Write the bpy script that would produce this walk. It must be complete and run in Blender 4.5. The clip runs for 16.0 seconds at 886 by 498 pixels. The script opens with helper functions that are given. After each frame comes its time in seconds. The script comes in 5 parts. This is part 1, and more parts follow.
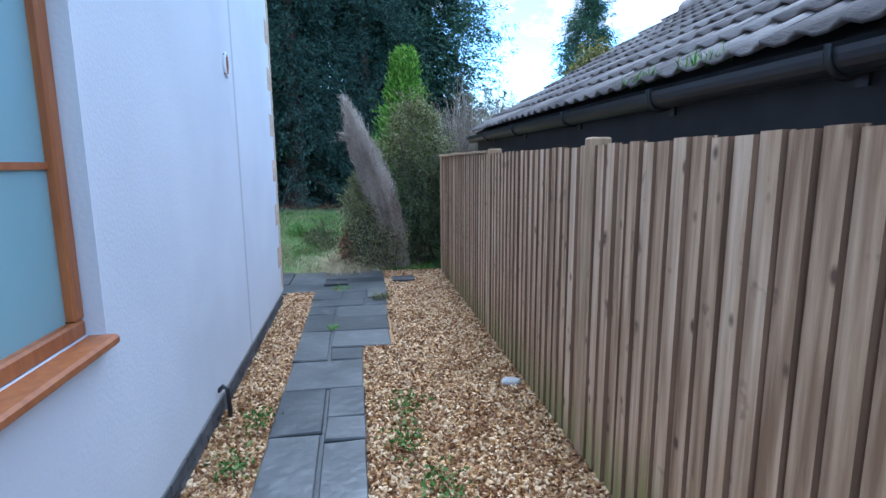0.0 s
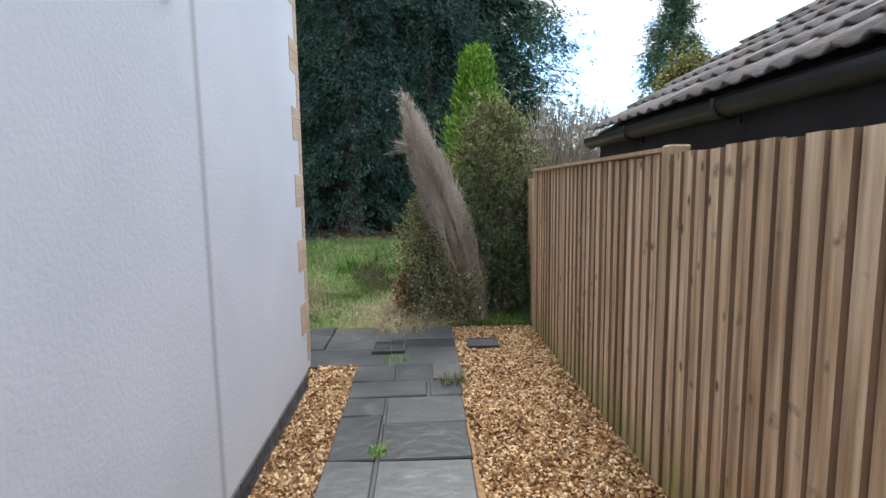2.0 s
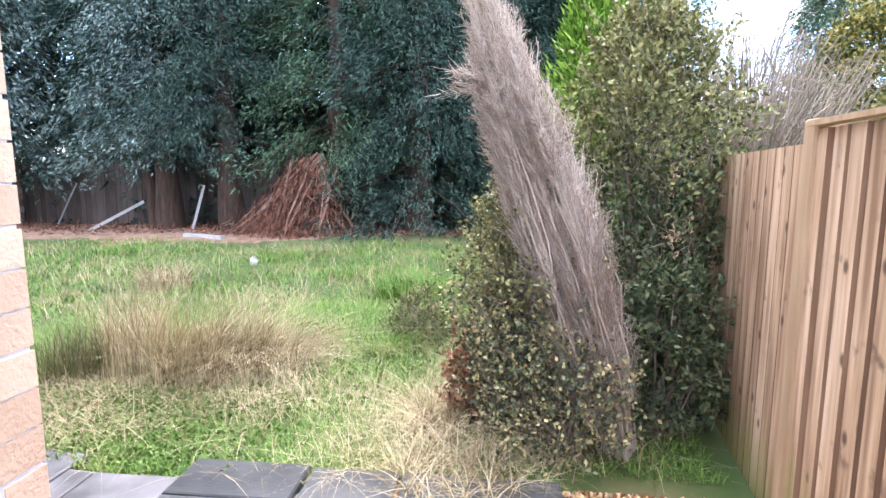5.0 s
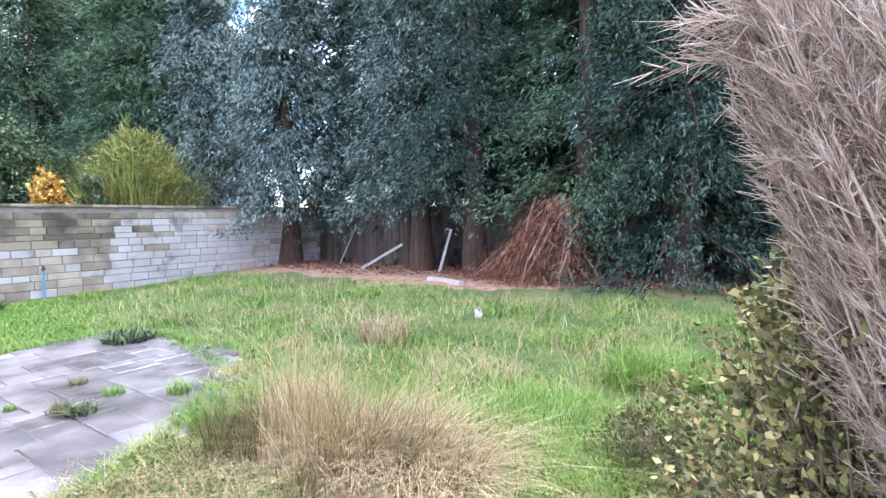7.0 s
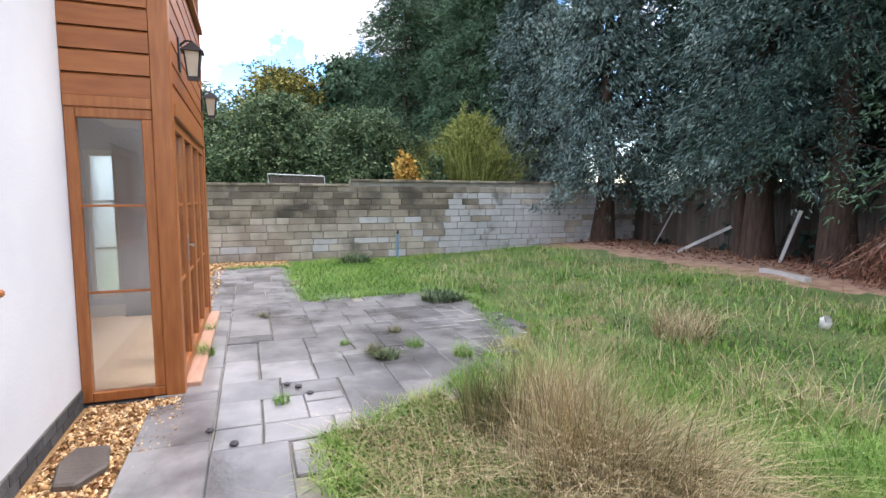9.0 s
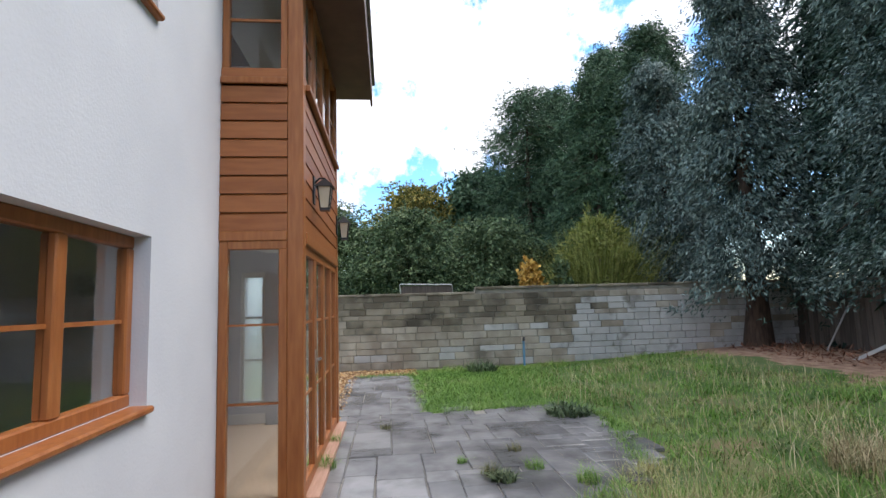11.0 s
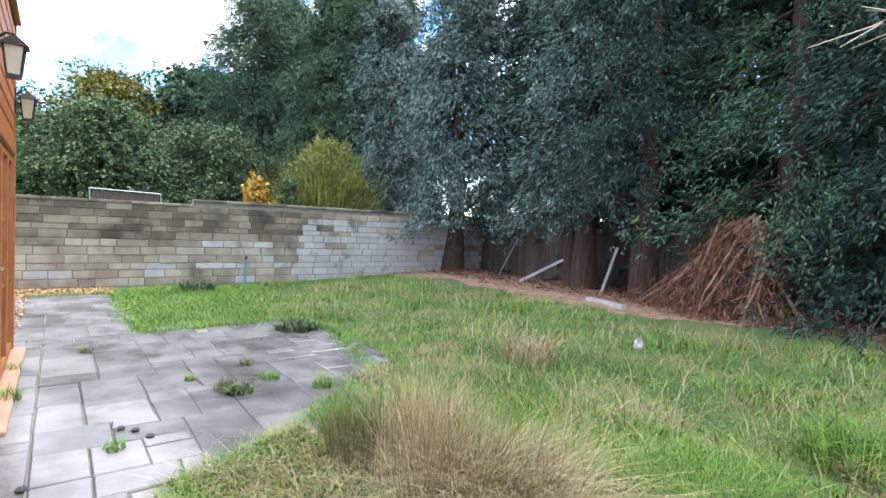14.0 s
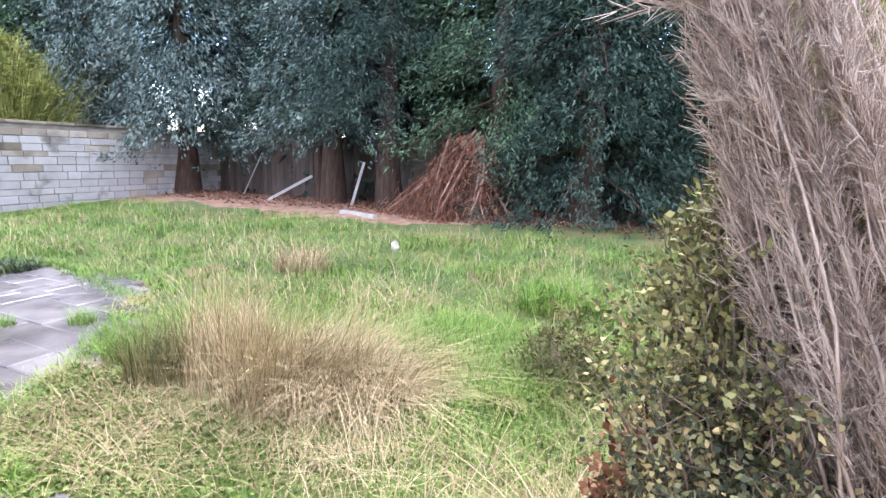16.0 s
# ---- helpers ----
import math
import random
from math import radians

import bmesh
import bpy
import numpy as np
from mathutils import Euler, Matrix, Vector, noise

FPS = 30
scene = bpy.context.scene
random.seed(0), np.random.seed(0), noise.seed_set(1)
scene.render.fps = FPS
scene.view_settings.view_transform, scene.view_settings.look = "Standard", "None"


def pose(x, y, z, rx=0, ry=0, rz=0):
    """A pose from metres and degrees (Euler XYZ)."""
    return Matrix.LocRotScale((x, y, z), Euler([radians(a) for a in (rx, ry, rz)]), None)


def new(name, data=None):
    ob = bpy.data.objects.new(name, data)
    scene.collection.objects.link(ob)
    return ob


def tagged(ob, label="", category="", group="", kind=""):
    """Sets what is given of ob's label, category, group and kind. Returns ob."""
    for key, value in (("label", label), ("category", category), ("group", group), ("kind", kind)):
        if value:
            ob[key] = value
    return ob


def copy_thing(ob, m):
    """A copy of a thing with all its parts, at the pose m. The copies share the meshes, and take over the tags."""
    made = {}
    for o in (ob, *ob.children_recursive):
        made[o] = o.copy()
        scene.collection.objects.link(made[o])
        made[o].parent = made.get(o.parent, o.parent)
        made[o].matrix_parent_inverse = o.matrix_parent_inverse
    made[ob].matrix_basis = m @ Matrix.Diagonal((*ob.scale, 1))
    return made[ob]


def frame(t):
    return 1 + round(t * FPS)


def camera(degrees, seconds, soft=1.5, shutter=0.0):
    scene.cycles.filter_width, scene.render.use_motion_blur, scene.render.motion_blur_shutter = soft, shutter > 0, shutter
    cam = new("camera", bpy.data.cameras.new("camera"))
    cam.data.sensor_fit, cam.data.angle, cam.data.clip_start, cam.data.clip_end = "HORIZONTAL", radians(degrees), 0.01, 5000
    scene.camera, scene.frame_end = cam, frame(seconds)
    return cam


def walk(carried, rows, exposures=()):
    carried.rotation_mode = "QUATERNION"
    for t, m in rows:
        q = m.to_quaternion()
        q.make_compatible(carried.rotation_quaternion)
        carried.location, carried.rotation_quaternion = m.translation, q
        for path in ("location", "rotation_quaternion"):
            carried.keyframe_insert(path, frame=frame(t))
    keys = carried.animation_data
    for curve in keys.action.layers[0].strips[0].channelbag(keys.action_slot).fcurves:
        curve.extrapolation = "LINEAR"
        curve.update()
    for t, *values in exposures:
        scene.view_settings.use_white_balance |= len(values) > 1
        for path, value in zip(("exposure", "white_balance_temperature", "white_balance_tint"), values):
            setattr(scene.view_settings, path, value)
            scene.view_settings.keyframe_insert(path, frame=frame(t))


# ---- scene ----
cam = camera(80.7, 16.0)
METRES, EYE, TILT, LEAN, TURN = 8.1, 1.5, 0.0, 0.0, -9.1
ROWS = [
    (0.0, 0.0, 0.0, 0.0, -0.07, -9.38, 0.42),
    (0.5, -0.0093, 0.0523, -0.0071, 6.02, -8.8, -0.22),
    (1.0, -0.0175, 0.1088, -0.0037, 6.41, -9.01, -0.06),
    (1.5, -0.0216, 0.1771, -0.0048, 6.11, -8.28, 0.71),
    (2.0, -0.0423, 0.2444, -0.008, 6.39, -6.66, 0.8),
    (2.5, -0.0595, 0.3095, -0.0101, 6.55, -6.09, 0.34),
    (3.0, -0.0763, 0.3744, -0.0091, 6.61, -6.96, 0.02),
    (5.5, -0.1035, 0.6685, -0.0126, 23.26, -7.57, 0.48),
    (6.0, -0.113, 0.7156, -0.0106, 32.25, -5.32, 0.6),
    (6.5, -0.1207, 0.7507, -0.0047, 37.03, -4.08, 0.53),
    (7.0, -0.124, 0.779, -0.0022, 44.23, -3.24, 0.99),
    (7.5, -0.1256, 0.7955, -0.0025, 53.05, -3.46, 1.11),
    (8.0, -0.1339, 0.8084, -0.0048, 61.75, -4.61, 0.67),
    (8.5, -0.1415, 0.8243, -0.0027, 70.39, -5.37, 0.19),
    (9.0, -0.1436, 0.8377, -0.0031, 78.81, -5.56, -0.06),
    (9.5, -0.1441, 0.8545, -0.0017, 86.91, -4.53, 0.11),
    (12.0, -0.1413, 0.8606, 0.0083, 90.4, 11.46, 1.74),
    (12.5, -0.1434, 0.8561, 0.0075, 82.95, 9.68, 0.4),
    (13.0, -0.1454, 0.8457, 0.0031, 75.42, 6.01, -0.75),
    (13.5, -0.1427, 0.8317, 0.0006, 68.53, 1.76, -1.58),
    (14.0, -0.1389, 0.8206, -0.0006, 62.63, -2.19, -2.37),
    (14.5, -0.1322, 0.8061, -0.0051, 57.01, -5.74, -2.01),
    (15.0, -0.1268, 0.7928, -0.0051, 50.16, -8.24, -1.68),
    (15.5, -0.1294, 0.7768, -0.0061, 41.37, -9.46, -1.6),
    (16.0, -0.1334, 0.7561, -0.0073, 34.07, -10.1, -1.62),
]
EXPOSURES = [(0.0, 0.8, 4650, 6), (0.5, 0.85, 5350, 9), (1.0, 0.85, 5800, 11), (1.5, 0.8, 6050, 11), (2.0, 0.8, 6100, 9), (3.0, 0.85, 6300, 12), (5.3, 2.3, 5950, 22), (6.5, 2.25, 5850, 24), (7.5, 2.0, 6000, 23), (8.5, 1.45, 6300, 17), (9.5, 1.1, 6400, 16), (12.0, 0.35, 6200, 9), (13.0, 0.9, 6200, 8), (14.0, 1.55, 6200, 13), (15.0, 2.0, 6150, 21), (16.0, 2.15, 6150, 25)]
walk(cam, [(t, pose(0, 0, EYE, TILT, LEAN, TURN) @ pose(METRES * x, METRES * y, METRES * z, 90 + pitch, roll, yaw)) for t, x, y, z, yaw, pitch, roll in ROWS], EXPOSURES)

# ---------- world, sun ----------
world = bpy.data.worlds.new("sky_world")
scene.world = world
world.use_nodes = True
nt = world.node_tree
nt.nodes.clear()
w_out = nt.nodes.new("ShaderNodeOutputWorld")
w_bg = nt.nodes.new("ShaderNodeBackground")
w_sky = nt.nodes.new("ShaderNodeTexSky")
w_sky.sky_type = 'NISHITA'
w_sky.sun_disc = False
w_sky.sun_elevation, w_sky.sun_rotation = radians(56), radians(3)
w_tc = nt.nodes.new("ShaderNodeTexCoord")
w_map = nt.nodes.new("ShaderNodeMapping")
w_map.inputs["Scale"].default_value = (1.0, 2.6, 2.6)
w_n = nt.nodes.new("ShaderNodeTexNoise")
w_n.inputs["Scale"].default_value, w_n.inputs["Detail"].default_value, w_n.inputs["Roughness"].default_value = 3.2, 9, 0.62
w_ramp = nt.nodes.new("ShaderNodeValToRGB")
w_ramp.color_ramp.elements[0].position, w_ramp.color_ramp.elements[1].position = 0.415, 0.49
w_mix = nt.nodes.new("ShaderNodeMix")
w_mix.data_type = 'RGBA'
w_mix.inputs["B"].default_value = (9.5, 9.7, 10.2, 1)
nt.links.new(w_tc.outputs["Generated"], w_map.inputs["Vector"])
nt.links.new(w_map.outputs["Vector"], w_n.inputs["Vector"])
w_sep = nt.nodes.new("ShaderNodeSeparateXYZ")
nt.links.new(w_tc.outputs["Generated"], w_sep.inputs["Vector"])
w_low = nt.nodes.new("ShaderNodeMapRange")
w_low.inputs["From Min"].default_value, w_low.inputs["From Max"].default_value = 0.2, 0.29
w_low.inputs["To Min"].default_value, w_low.inputs["To Max"].default_value = -0.12, 0.035
nt.links.new(w_sep.outputs["Z"], w_low.inputs["Value"])
w_add = nt.nodes.new("ShaderNodeMath")
nt.links.new(w_n.outputs["Fac"], w_add.inputs[0])
nt.links.new(w_low.outputs["Result"], w_add.inputs[1])
nt.links.new(w_add.outputs[0], w_ramp.inputs["Fac"])
nt.links.new(w_ramp.outputs["Color"], w_mix.inputs["Factor"])
w_mul = nt.nodes.new("ShaderNodeVectorMath")
w_mul.operation = 'SCALE'
w_mul.inputs["Scale"].default_value = 2.3
nt.links.new(w_sky.outputs["Color"], w_mul.inputs[0])
w_hs = nt.nodes.new("ShaderNodeHueSaturation")
w_hs.inputs["Saturation"].default_value = 1.4
nt.links.new(w_mul.outputs["Vector"], w_hs.inputs["Color"])
nt.links.new(w_hs.outputs["Color"], w_mix.inputs["A"])
nt.links.new(w_mix.outputs["Result"], w_bg.inputs["Color"])
w_bg.inputs["Strength"].default_value = 0.115
nt.links.new(w_bg.outputs["Background"], w_out.inputs["Surface"])
sun = new("sun", bpy.data.lights.new("sun", 'SUN'))
sun.data.energy, sun.data.angle, sun.data.color = 1.9, radians(28), (1.0, 0.95, 0.88)
sun.rotation_euler = (radians(34), 0, radians(177))


# ---------- materials ----------
def mat(name, colors, scale=4.0, rough=0.7, bump=0.0, bscale=60.0, metal=0.0, rand=0.0, island=0.0,
        stretch=(1, 1, 1), spec=0.5, stain=None, stain_scale=0.7, stain_lo=0.52, stain_hi=0.68, detail=6, subsurf=0.0):
    """A two-scale noisy surface; rand varies it by object, island by loose piece."""
    m = bpy.data.materials.new(name)
    m.use_nodes = True
    t = m.node_tree
    n, ln = t.nodes, t.links
    b = n["Principled BSDF"]
    tc = n.new("ShaderNodeTexCoord")
    mp = n.new("ShaderNodeMapping")
    mp.inputs["Scale"].default_value = stretch
    coord = tc.outputs["Object"]
    if rand:
        va = n.new("ShaderNodeVectorMath")
        ln.new(coord, va.inputs[0])
        ln.new(n.new("ShaderNodeObjectInfo").outputs["Location"], va.inputs[1])
        coord = va.outputs["Vector"]
    ln.new(coord, mp.inputs["Vector"])
    nz = n.new("ShaderNodeTexNoise")
    nz.inputs["Scale"].default_value, nz.inputs["Detail"].default_value = scale, detail
    ln.new(mp.outputs["Vector"], nz.inputs["Vector"])
    rp = n.new("ShaderNodeValToRGB")
    els = rp.color_ramp.elements
    els[0].position, els[1].position = 0.3, 0.72
    els[0].color, els[1].color = (*colors[0], 1), (*colors[-1], 1)
    for i, c in enumerate(colors[1:-1]):
        e = els.new(0.3 + 0.42 * (i + 1) / (len(colors) - 1))
        e.color = (*c, 1)
    fac = nz.outputs["Fac"]
    if rand or island:
        src = n.new("ShaderNodeObjectInfo").outputs["Random"] if rand else n.new("ShaderNodeNewGeometry").outputs["Random Per Island"]
        ma = n.new("ShaderNodeMath")
        ma.operation = 'MULTIPLY_ADD'
        ln.new(src, ma.inputs[0])
        ma.inputs[1].default_value = rand or island
        ad = n.new("ShaderNodeMath")
        ad.operation = 'SUBTRACT'
        ln.new(fac, ad.inputs[0])
        ad.inputs[1].default_value = (rand or island) / 2
        ln.new(ad.outputs[0], ma.inputs[2])
        fac = ma.outputs[0]
    ln.new(fac, rp.inputs["Fac"])
    col = rp.outputs["Color"]
    if stain:
        n2 = n.new("ShaderNodeTexNoise")
        n2.inputs["Scale"].default_value, n2.inputs["Detail"].default_value = stain_scale, 5
        ln.new(coord, n2.inputs["Vector"])
        r2 = n.new("ShaderNodeMapRange")
        r2.inputs["From Min"].default_value, r2.inputs["From Max"].default_value = stain_lo, stain_hi
        ln.new(n2.outputs["Fac"], r2.inputs["Value"])
        mx = n.new("ShaderNodeMix")
        mx.data_type = 'RGBA'
        ln.new(r2.outputs["Result"], mx.inputs["Factor"])
        ln.new(col, mx.inputs["A"])
        mx.inputs["B"].default_value = (*stain, 1)
        col = mx.outputs["Result"]
    ln.new(col, b.inputs["Base Color"])
    b.inputs["Roughness"].default_value, b.inputs["Metallic"].default_value = rough, metal
    b.inputs["Specular IOR Level"].default_value = spec
    if bump:
        nb = n.new("ShaderNodeTexNoise")
        nb.inputs["Scale"].default_value, nb.inputs["Detail"].default_value = bscale, 6
        ln.new(mp.outputs["Vector"], nb.inputs["Vector"])
        bp = n.new("ShaderNodeBump")
        bp.inputs["Strength"].default_value, bp.inputs["Distance"].default_value = bump, 0.01
        ln.new(nb.outputs["Fac"], bp.inputs["Height"])
        ln.new(bp.outputs["Normal"], b.inputs["Normal"])
    return m


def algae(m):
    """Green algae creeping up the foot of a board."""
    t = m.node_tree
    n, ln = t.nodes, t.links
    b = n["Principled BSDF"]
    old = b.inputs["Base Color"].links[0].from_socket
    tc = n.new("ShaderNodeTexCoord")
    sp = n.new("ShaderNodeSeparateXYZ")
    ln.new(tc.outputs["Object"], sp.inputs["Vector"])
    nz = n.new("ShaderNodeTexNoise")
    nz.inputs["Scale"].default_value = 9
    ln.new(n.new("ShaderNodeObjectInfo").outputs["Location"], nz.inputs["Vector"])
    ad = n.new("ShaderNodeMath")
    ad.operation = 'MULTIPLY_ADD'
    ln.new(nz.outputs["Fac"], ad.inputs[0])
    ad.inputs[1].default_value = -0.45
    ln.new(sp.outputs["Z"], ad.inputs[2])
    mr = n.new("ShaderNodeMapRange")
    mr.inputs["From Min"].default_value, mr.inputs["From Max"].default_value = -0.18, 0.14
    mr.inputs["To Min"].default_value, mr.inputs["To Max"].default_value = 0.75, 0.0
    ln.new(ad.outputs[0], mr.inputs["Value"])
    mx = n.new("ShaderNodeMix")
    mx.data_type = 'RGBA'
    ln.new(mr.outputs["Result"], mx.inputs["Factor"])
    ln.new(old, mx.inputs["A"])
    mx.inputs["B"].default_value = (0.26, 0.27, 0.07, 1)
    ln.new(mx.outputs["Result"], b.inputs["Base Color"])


def glass(name, tint, rough=0.0):
    m = bpy.data.materials.new(name)
    m.use_nodes = True
    b = m.node_tree.nodes["Principled BSDF"]
    b.inputs["Base Color"].default_value = (*tint, 1)
    b.inputs["Roughness"].default_value = rough
    b.inputs["Transmission Weight"].default_value = 1.0
    b.inputs["IOR"].default_value = 1.45
    return m


M_RENDER = mat("white_render", [(0.60, 0.615, 0.66), (0.68, 0.695, 0.735)], 1.3, 0.85, 0.16, 60, stain=(0.53, 0.54, 0.57), stain_scale=0.9, stain_lo=0.6, stain_hi=0.85)


def run_stain(m, at, half, tint):
    """A soft grey run of dirt down the wall along one vertical line."""
    t = m.node_tree
    n, ln = t.nodes, t.links
    b = n["Principled BSDF"]
    old = b.inputs["Base Color"].links[0].from_socket
    tc, sp = n.new("ShaderNodeTexCoord"), n.new("ShaderNodeSeparateXYZ")
    ln.new(tc.outputs["Object"], sp.inputs["Vector"])
    nz = n.new("ShaderNodeTexNoise")
    nz.inputs["Scale"].default_value = 2.5
    ln.new(tc.outputs["Object"], nz.inputs["Vector"])
    ad = n.new("ShaderNodeMath")
    ad.operation = 'MULTIPLY_ADD'
    ln.new(nz.outputs["Fac"], ad.inputs[0])
    ad.inputs[1].default_value = 0.02
    ln.new(sp.outputs["Y"], ad.inputs[2])
    cp = n.new("ShaderNodeMath")
    cp.operation = 'SUBTRACT'
    ln.new(ad.outputs[0], cp.inputs[0])
    cp.inputs[1].default_value = at + 0.01
    ab = n.new("ShaderNodeMath")
    ab.operation = 'ABSOLUTE'
    ln.new(cp.outputs[0], ab.inputs[0])
    mr = n.new("ShaderNodeMapRange")
    mr.interpolation_type = 'SMOOTHSTEP'
    mr.inputs["From Min"].default_value, mr.inputs["From Max"].default_value = 0.0, half
    mr.inputs["To Min"].default_value, mr.inputs["To Max"].default_value = 0.85, 0.0
    ln.new(ab.outputs[0], mr.inputs["Value"])
    mx = n.new("ShaderNodeMix")
    mx.data_type = 'RGBA'
    ln.new(mr.outputs["Result"], mx.inputs["Factor"])
    ln.new(old, mx.inputs["A"])
    mx.inputs["B"].default_value = (*tint, 1)
    ln.new(mx.outputs["Result"], b.inputs["Base Color"])


def knots(m, tint):
    """Dark oval knots and short splits scattered over boards."""
    t = m.node_tree
    n, ln = t.nodes, t.links
    b = n["Principled BSDF"]
    old = b.inputs["Base Color"].links[0].from_socket
    tc, mp, va = n.new("ShaderNodeTexCoord"), n.new("ShaderNodeMapping"), n.new("ShaderNodeVectorMath")
    sc = n.new("ShaderNodeVectorMath")
    sc.operation = 'SCALE'
    sc.inputs["Scale"].default_value = 7.3
    ln.new(n.new("ShaderNodeObjectInfo").outputs["Location"], sc.inputs[0])
    ln.new(tc.outputs["Object"], va.inputs[0])
    ln.new(sc.outputs["Vector"], va.inputs[1])
    mp.inputs["Scale"].default_value = (3.0, 8.0, 5.0)
    ln.new(va.outputs["Vector"], mp.inputs["Vector"])
    vo = n.new("ShaderNodeTexVoronoi")
    vo.inputs["Scale"].default_value = 1.0
    ln.new(mp.outputs["Vector"], vo.inputs["Vector"])
    mr = n.new("ShaderNodeMapRange")
    mr.inputs["From Min"].default_value, mr.inputs["From Max"].default_value = 0.07, 0.16
    mr.inputs["To Min"].default_value, mr.inputs["To Max"].default_value = 0.9, 0.0
    ln.new(vo.outputs["Distance"], mr.inputs["Value"])
    mx = n.new("ShaderNodeMix")
    mx.data_type = 'RGBA'
    ln.new(mr.outputs["Result"], mx.inputs["Factor"])
    ln.new(old, mx.inputs["A"])
    mx.inputs["B"].default_value = (*tint, 1)
    ln.new(mx.outputs["Result"], b.inputs["Base Color"])


run_stain(M_RENDER, 4.125, 0.045, (0.40, 0.40, 0.42))
M_QUOIN = mat("quoin_brick", [(0.50, 0.36, 0.25), (0.62, 0.47, 0.34)], 8, 0.9, 0.4, 90, rand=0.4)
M_PLINTH = mat("dark_plinth_brick", [(0.045, 0.048, 0.055), (0.10, 0.105, 0.115)], 12, 0.7, 0.5, 70, rand=0.4)
M_OAK = mat("golden_oak", [(0.27, 0.085, 0.022), (0.40, 0.15, 0.045)], 5, 0.42, 0.12, 40, stretch=(6, 6, 0.7))
M_CLAD = mat("oak_cladding", [(0.25, 0.078, 0.02), (0.36, 0.125, 0.036)], 5, 0.45, 0.12, 40, rand=0.35, stretch=(6, 0.7, 6))
M_OAKDARK = mat("brown_soffit", [(0.09, 0.04, 0.02), (0.14, 0.065, 0.035)], 5, 0.5)
M_GLASS = glass("clear_glass", (0.95, 0.97, 0.96))
M_FROST = glass("frosted_glass", (0.42, 0.62, 0.66), 0.4)
M_FROST.node_tree.nodes["Principled BSDF"].inputs["Transmission Weight"].default_value = 0.45
M_WHITE = mat("white_paint", [(0.74, 0.74, 0.73), (0.80, 0.80, 0.79)], 3, 0.5)
M_INWALL = mat("interior_plaster", [(0.66, 0.68, 0.70), (0.72, 0.73, 0.75)], 2, 0.8)
M_CARPET = mat("beige_floor", [(0.36, 0.27, 0.20), (0.46, 0.36, 0.28)], 40, 0.9)
M_FENCE = mat("weathered_fence_board", [(0.31, 0.19, 0.105), (0.56, 0.385, 0.235), (0.76, 0.575, 0.39)], 3.0, 0.85, 0.5, 30, rand=0.2, stretch=(9, 9, 0.55), stain=(0.13, 0.075, 0.045), stain_scale=6.5, stain_lo=0.63, stain_hi=0.74)
knots(M_FENCE, (0.09, 0.05, 0.03))
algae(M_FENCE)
# Darker wood colour that paints the shadow line at each board overlap.
M_FENCEEDGE = mat("shadow_toned_board_edge", [(0.15, 0.088, 0.05), (0.27, 0.165, 0.098)], 3, 0.9, 0.4, 30, rand=0.4, stretch=(9, 9, 0.6))
M_POST = mat("fence_post_wood", [(0.36, 0.24, 0.13), (0.55, 0.40, 0.25)], 3, 0.85, 0.4, 30, stretch=(8, 8, 0.6))
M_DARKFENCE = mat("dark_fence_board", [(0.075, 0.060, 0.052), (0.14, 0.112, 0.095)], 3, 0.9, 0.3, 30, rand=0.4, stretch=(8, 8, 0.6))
M_SLATE = mat("wet_slate", [(0.032, 0.035, 0.037), (0.060, 0.063, 0.065), (0.095, 0.098, 0.098)], 2.2, 0.38, 0.5, 14, rand=0.45, stain=(0.17, 0.172, 0.168), stain_scale=3.5, stain_lo=0.60, stain_hi=0.82)
M_PATIO = mat("damp_patio_stone", [(0.14, 0.138, 0.142), (0.225, 0.22, 0.225), (0.30, 0.293, 0.295)], 2.0, 0.2, 0.45, 12, rand=0.35, stain=(0.09, 0.088, 0.088), stain_scale=1.9, stain_lo=0.48, stain_hi=0.72)
M_GRAVELBED = mat("gravel_bed", [(0.20, 0.11, 0.045), (0.44, 0.27, 0.12)], 50, 0.9, 0.6, 60)
M_PEBBLE = mat("golden_pebble", [(0.22, 0.10, 0.035), (0.50, 0.285, 0.105), (0.62, 0.39, 0.165), (0.70, 0.52, 0.31)], 5, 0.7, island=1.0)
M_TILE = mat("concrete_roof_tile", [(0.13, 0.11, 0.10), (0.21, 0.18, 0.165), (0.28, 0.25, 0.23)], 5, 0.85, 0.5, 70, rand=0.45, stain=(0.15, 0.155, 0.125), stain_scale=9, stain_lo=0.62, stain_hi=0.8)
M_BLACK = mat("black_plastic", [(0.012, 0.012, 0.014), (0.022, 0.022, 0.025)], 6, 0.38)
M_FASCIA = mat("black_fascia", [(0.014, 0.014, 0.015), (0.028, 0.028, 0.03)], 6, 0.7)
M_GBRICK = mat("pale_garage_block", [(0.40, 0.39, 0.37), (0.52, 0.51, 0.49)], 6, 0.9, 0.3, 60)
M_STONEDARK = mat("mossy_stone_block", [(0.13, 0.11, 0.08), (0.23, 0.20, 0.15), (0.32, 0.28, 0.215)], 2.4, 0.95, 0.7, 26, rand=0.5, stain=(0.07, 0.06, 0.045), stain_scale=1.4, stain_lo=0.5, stain_hi=0.66)
M_STONE = mat("stone_block", [(0.28, 0.24, 0.19), (0.38, 0.335, 0.27), (0.48, 0.43, 0.36)], 2.4, 0.9, 0.7, 26, rand=0.35, stain=(0.17, 0.15, 0.12), stain_scale=1.1, stain_lo=0.54, stain_hi=0.72)
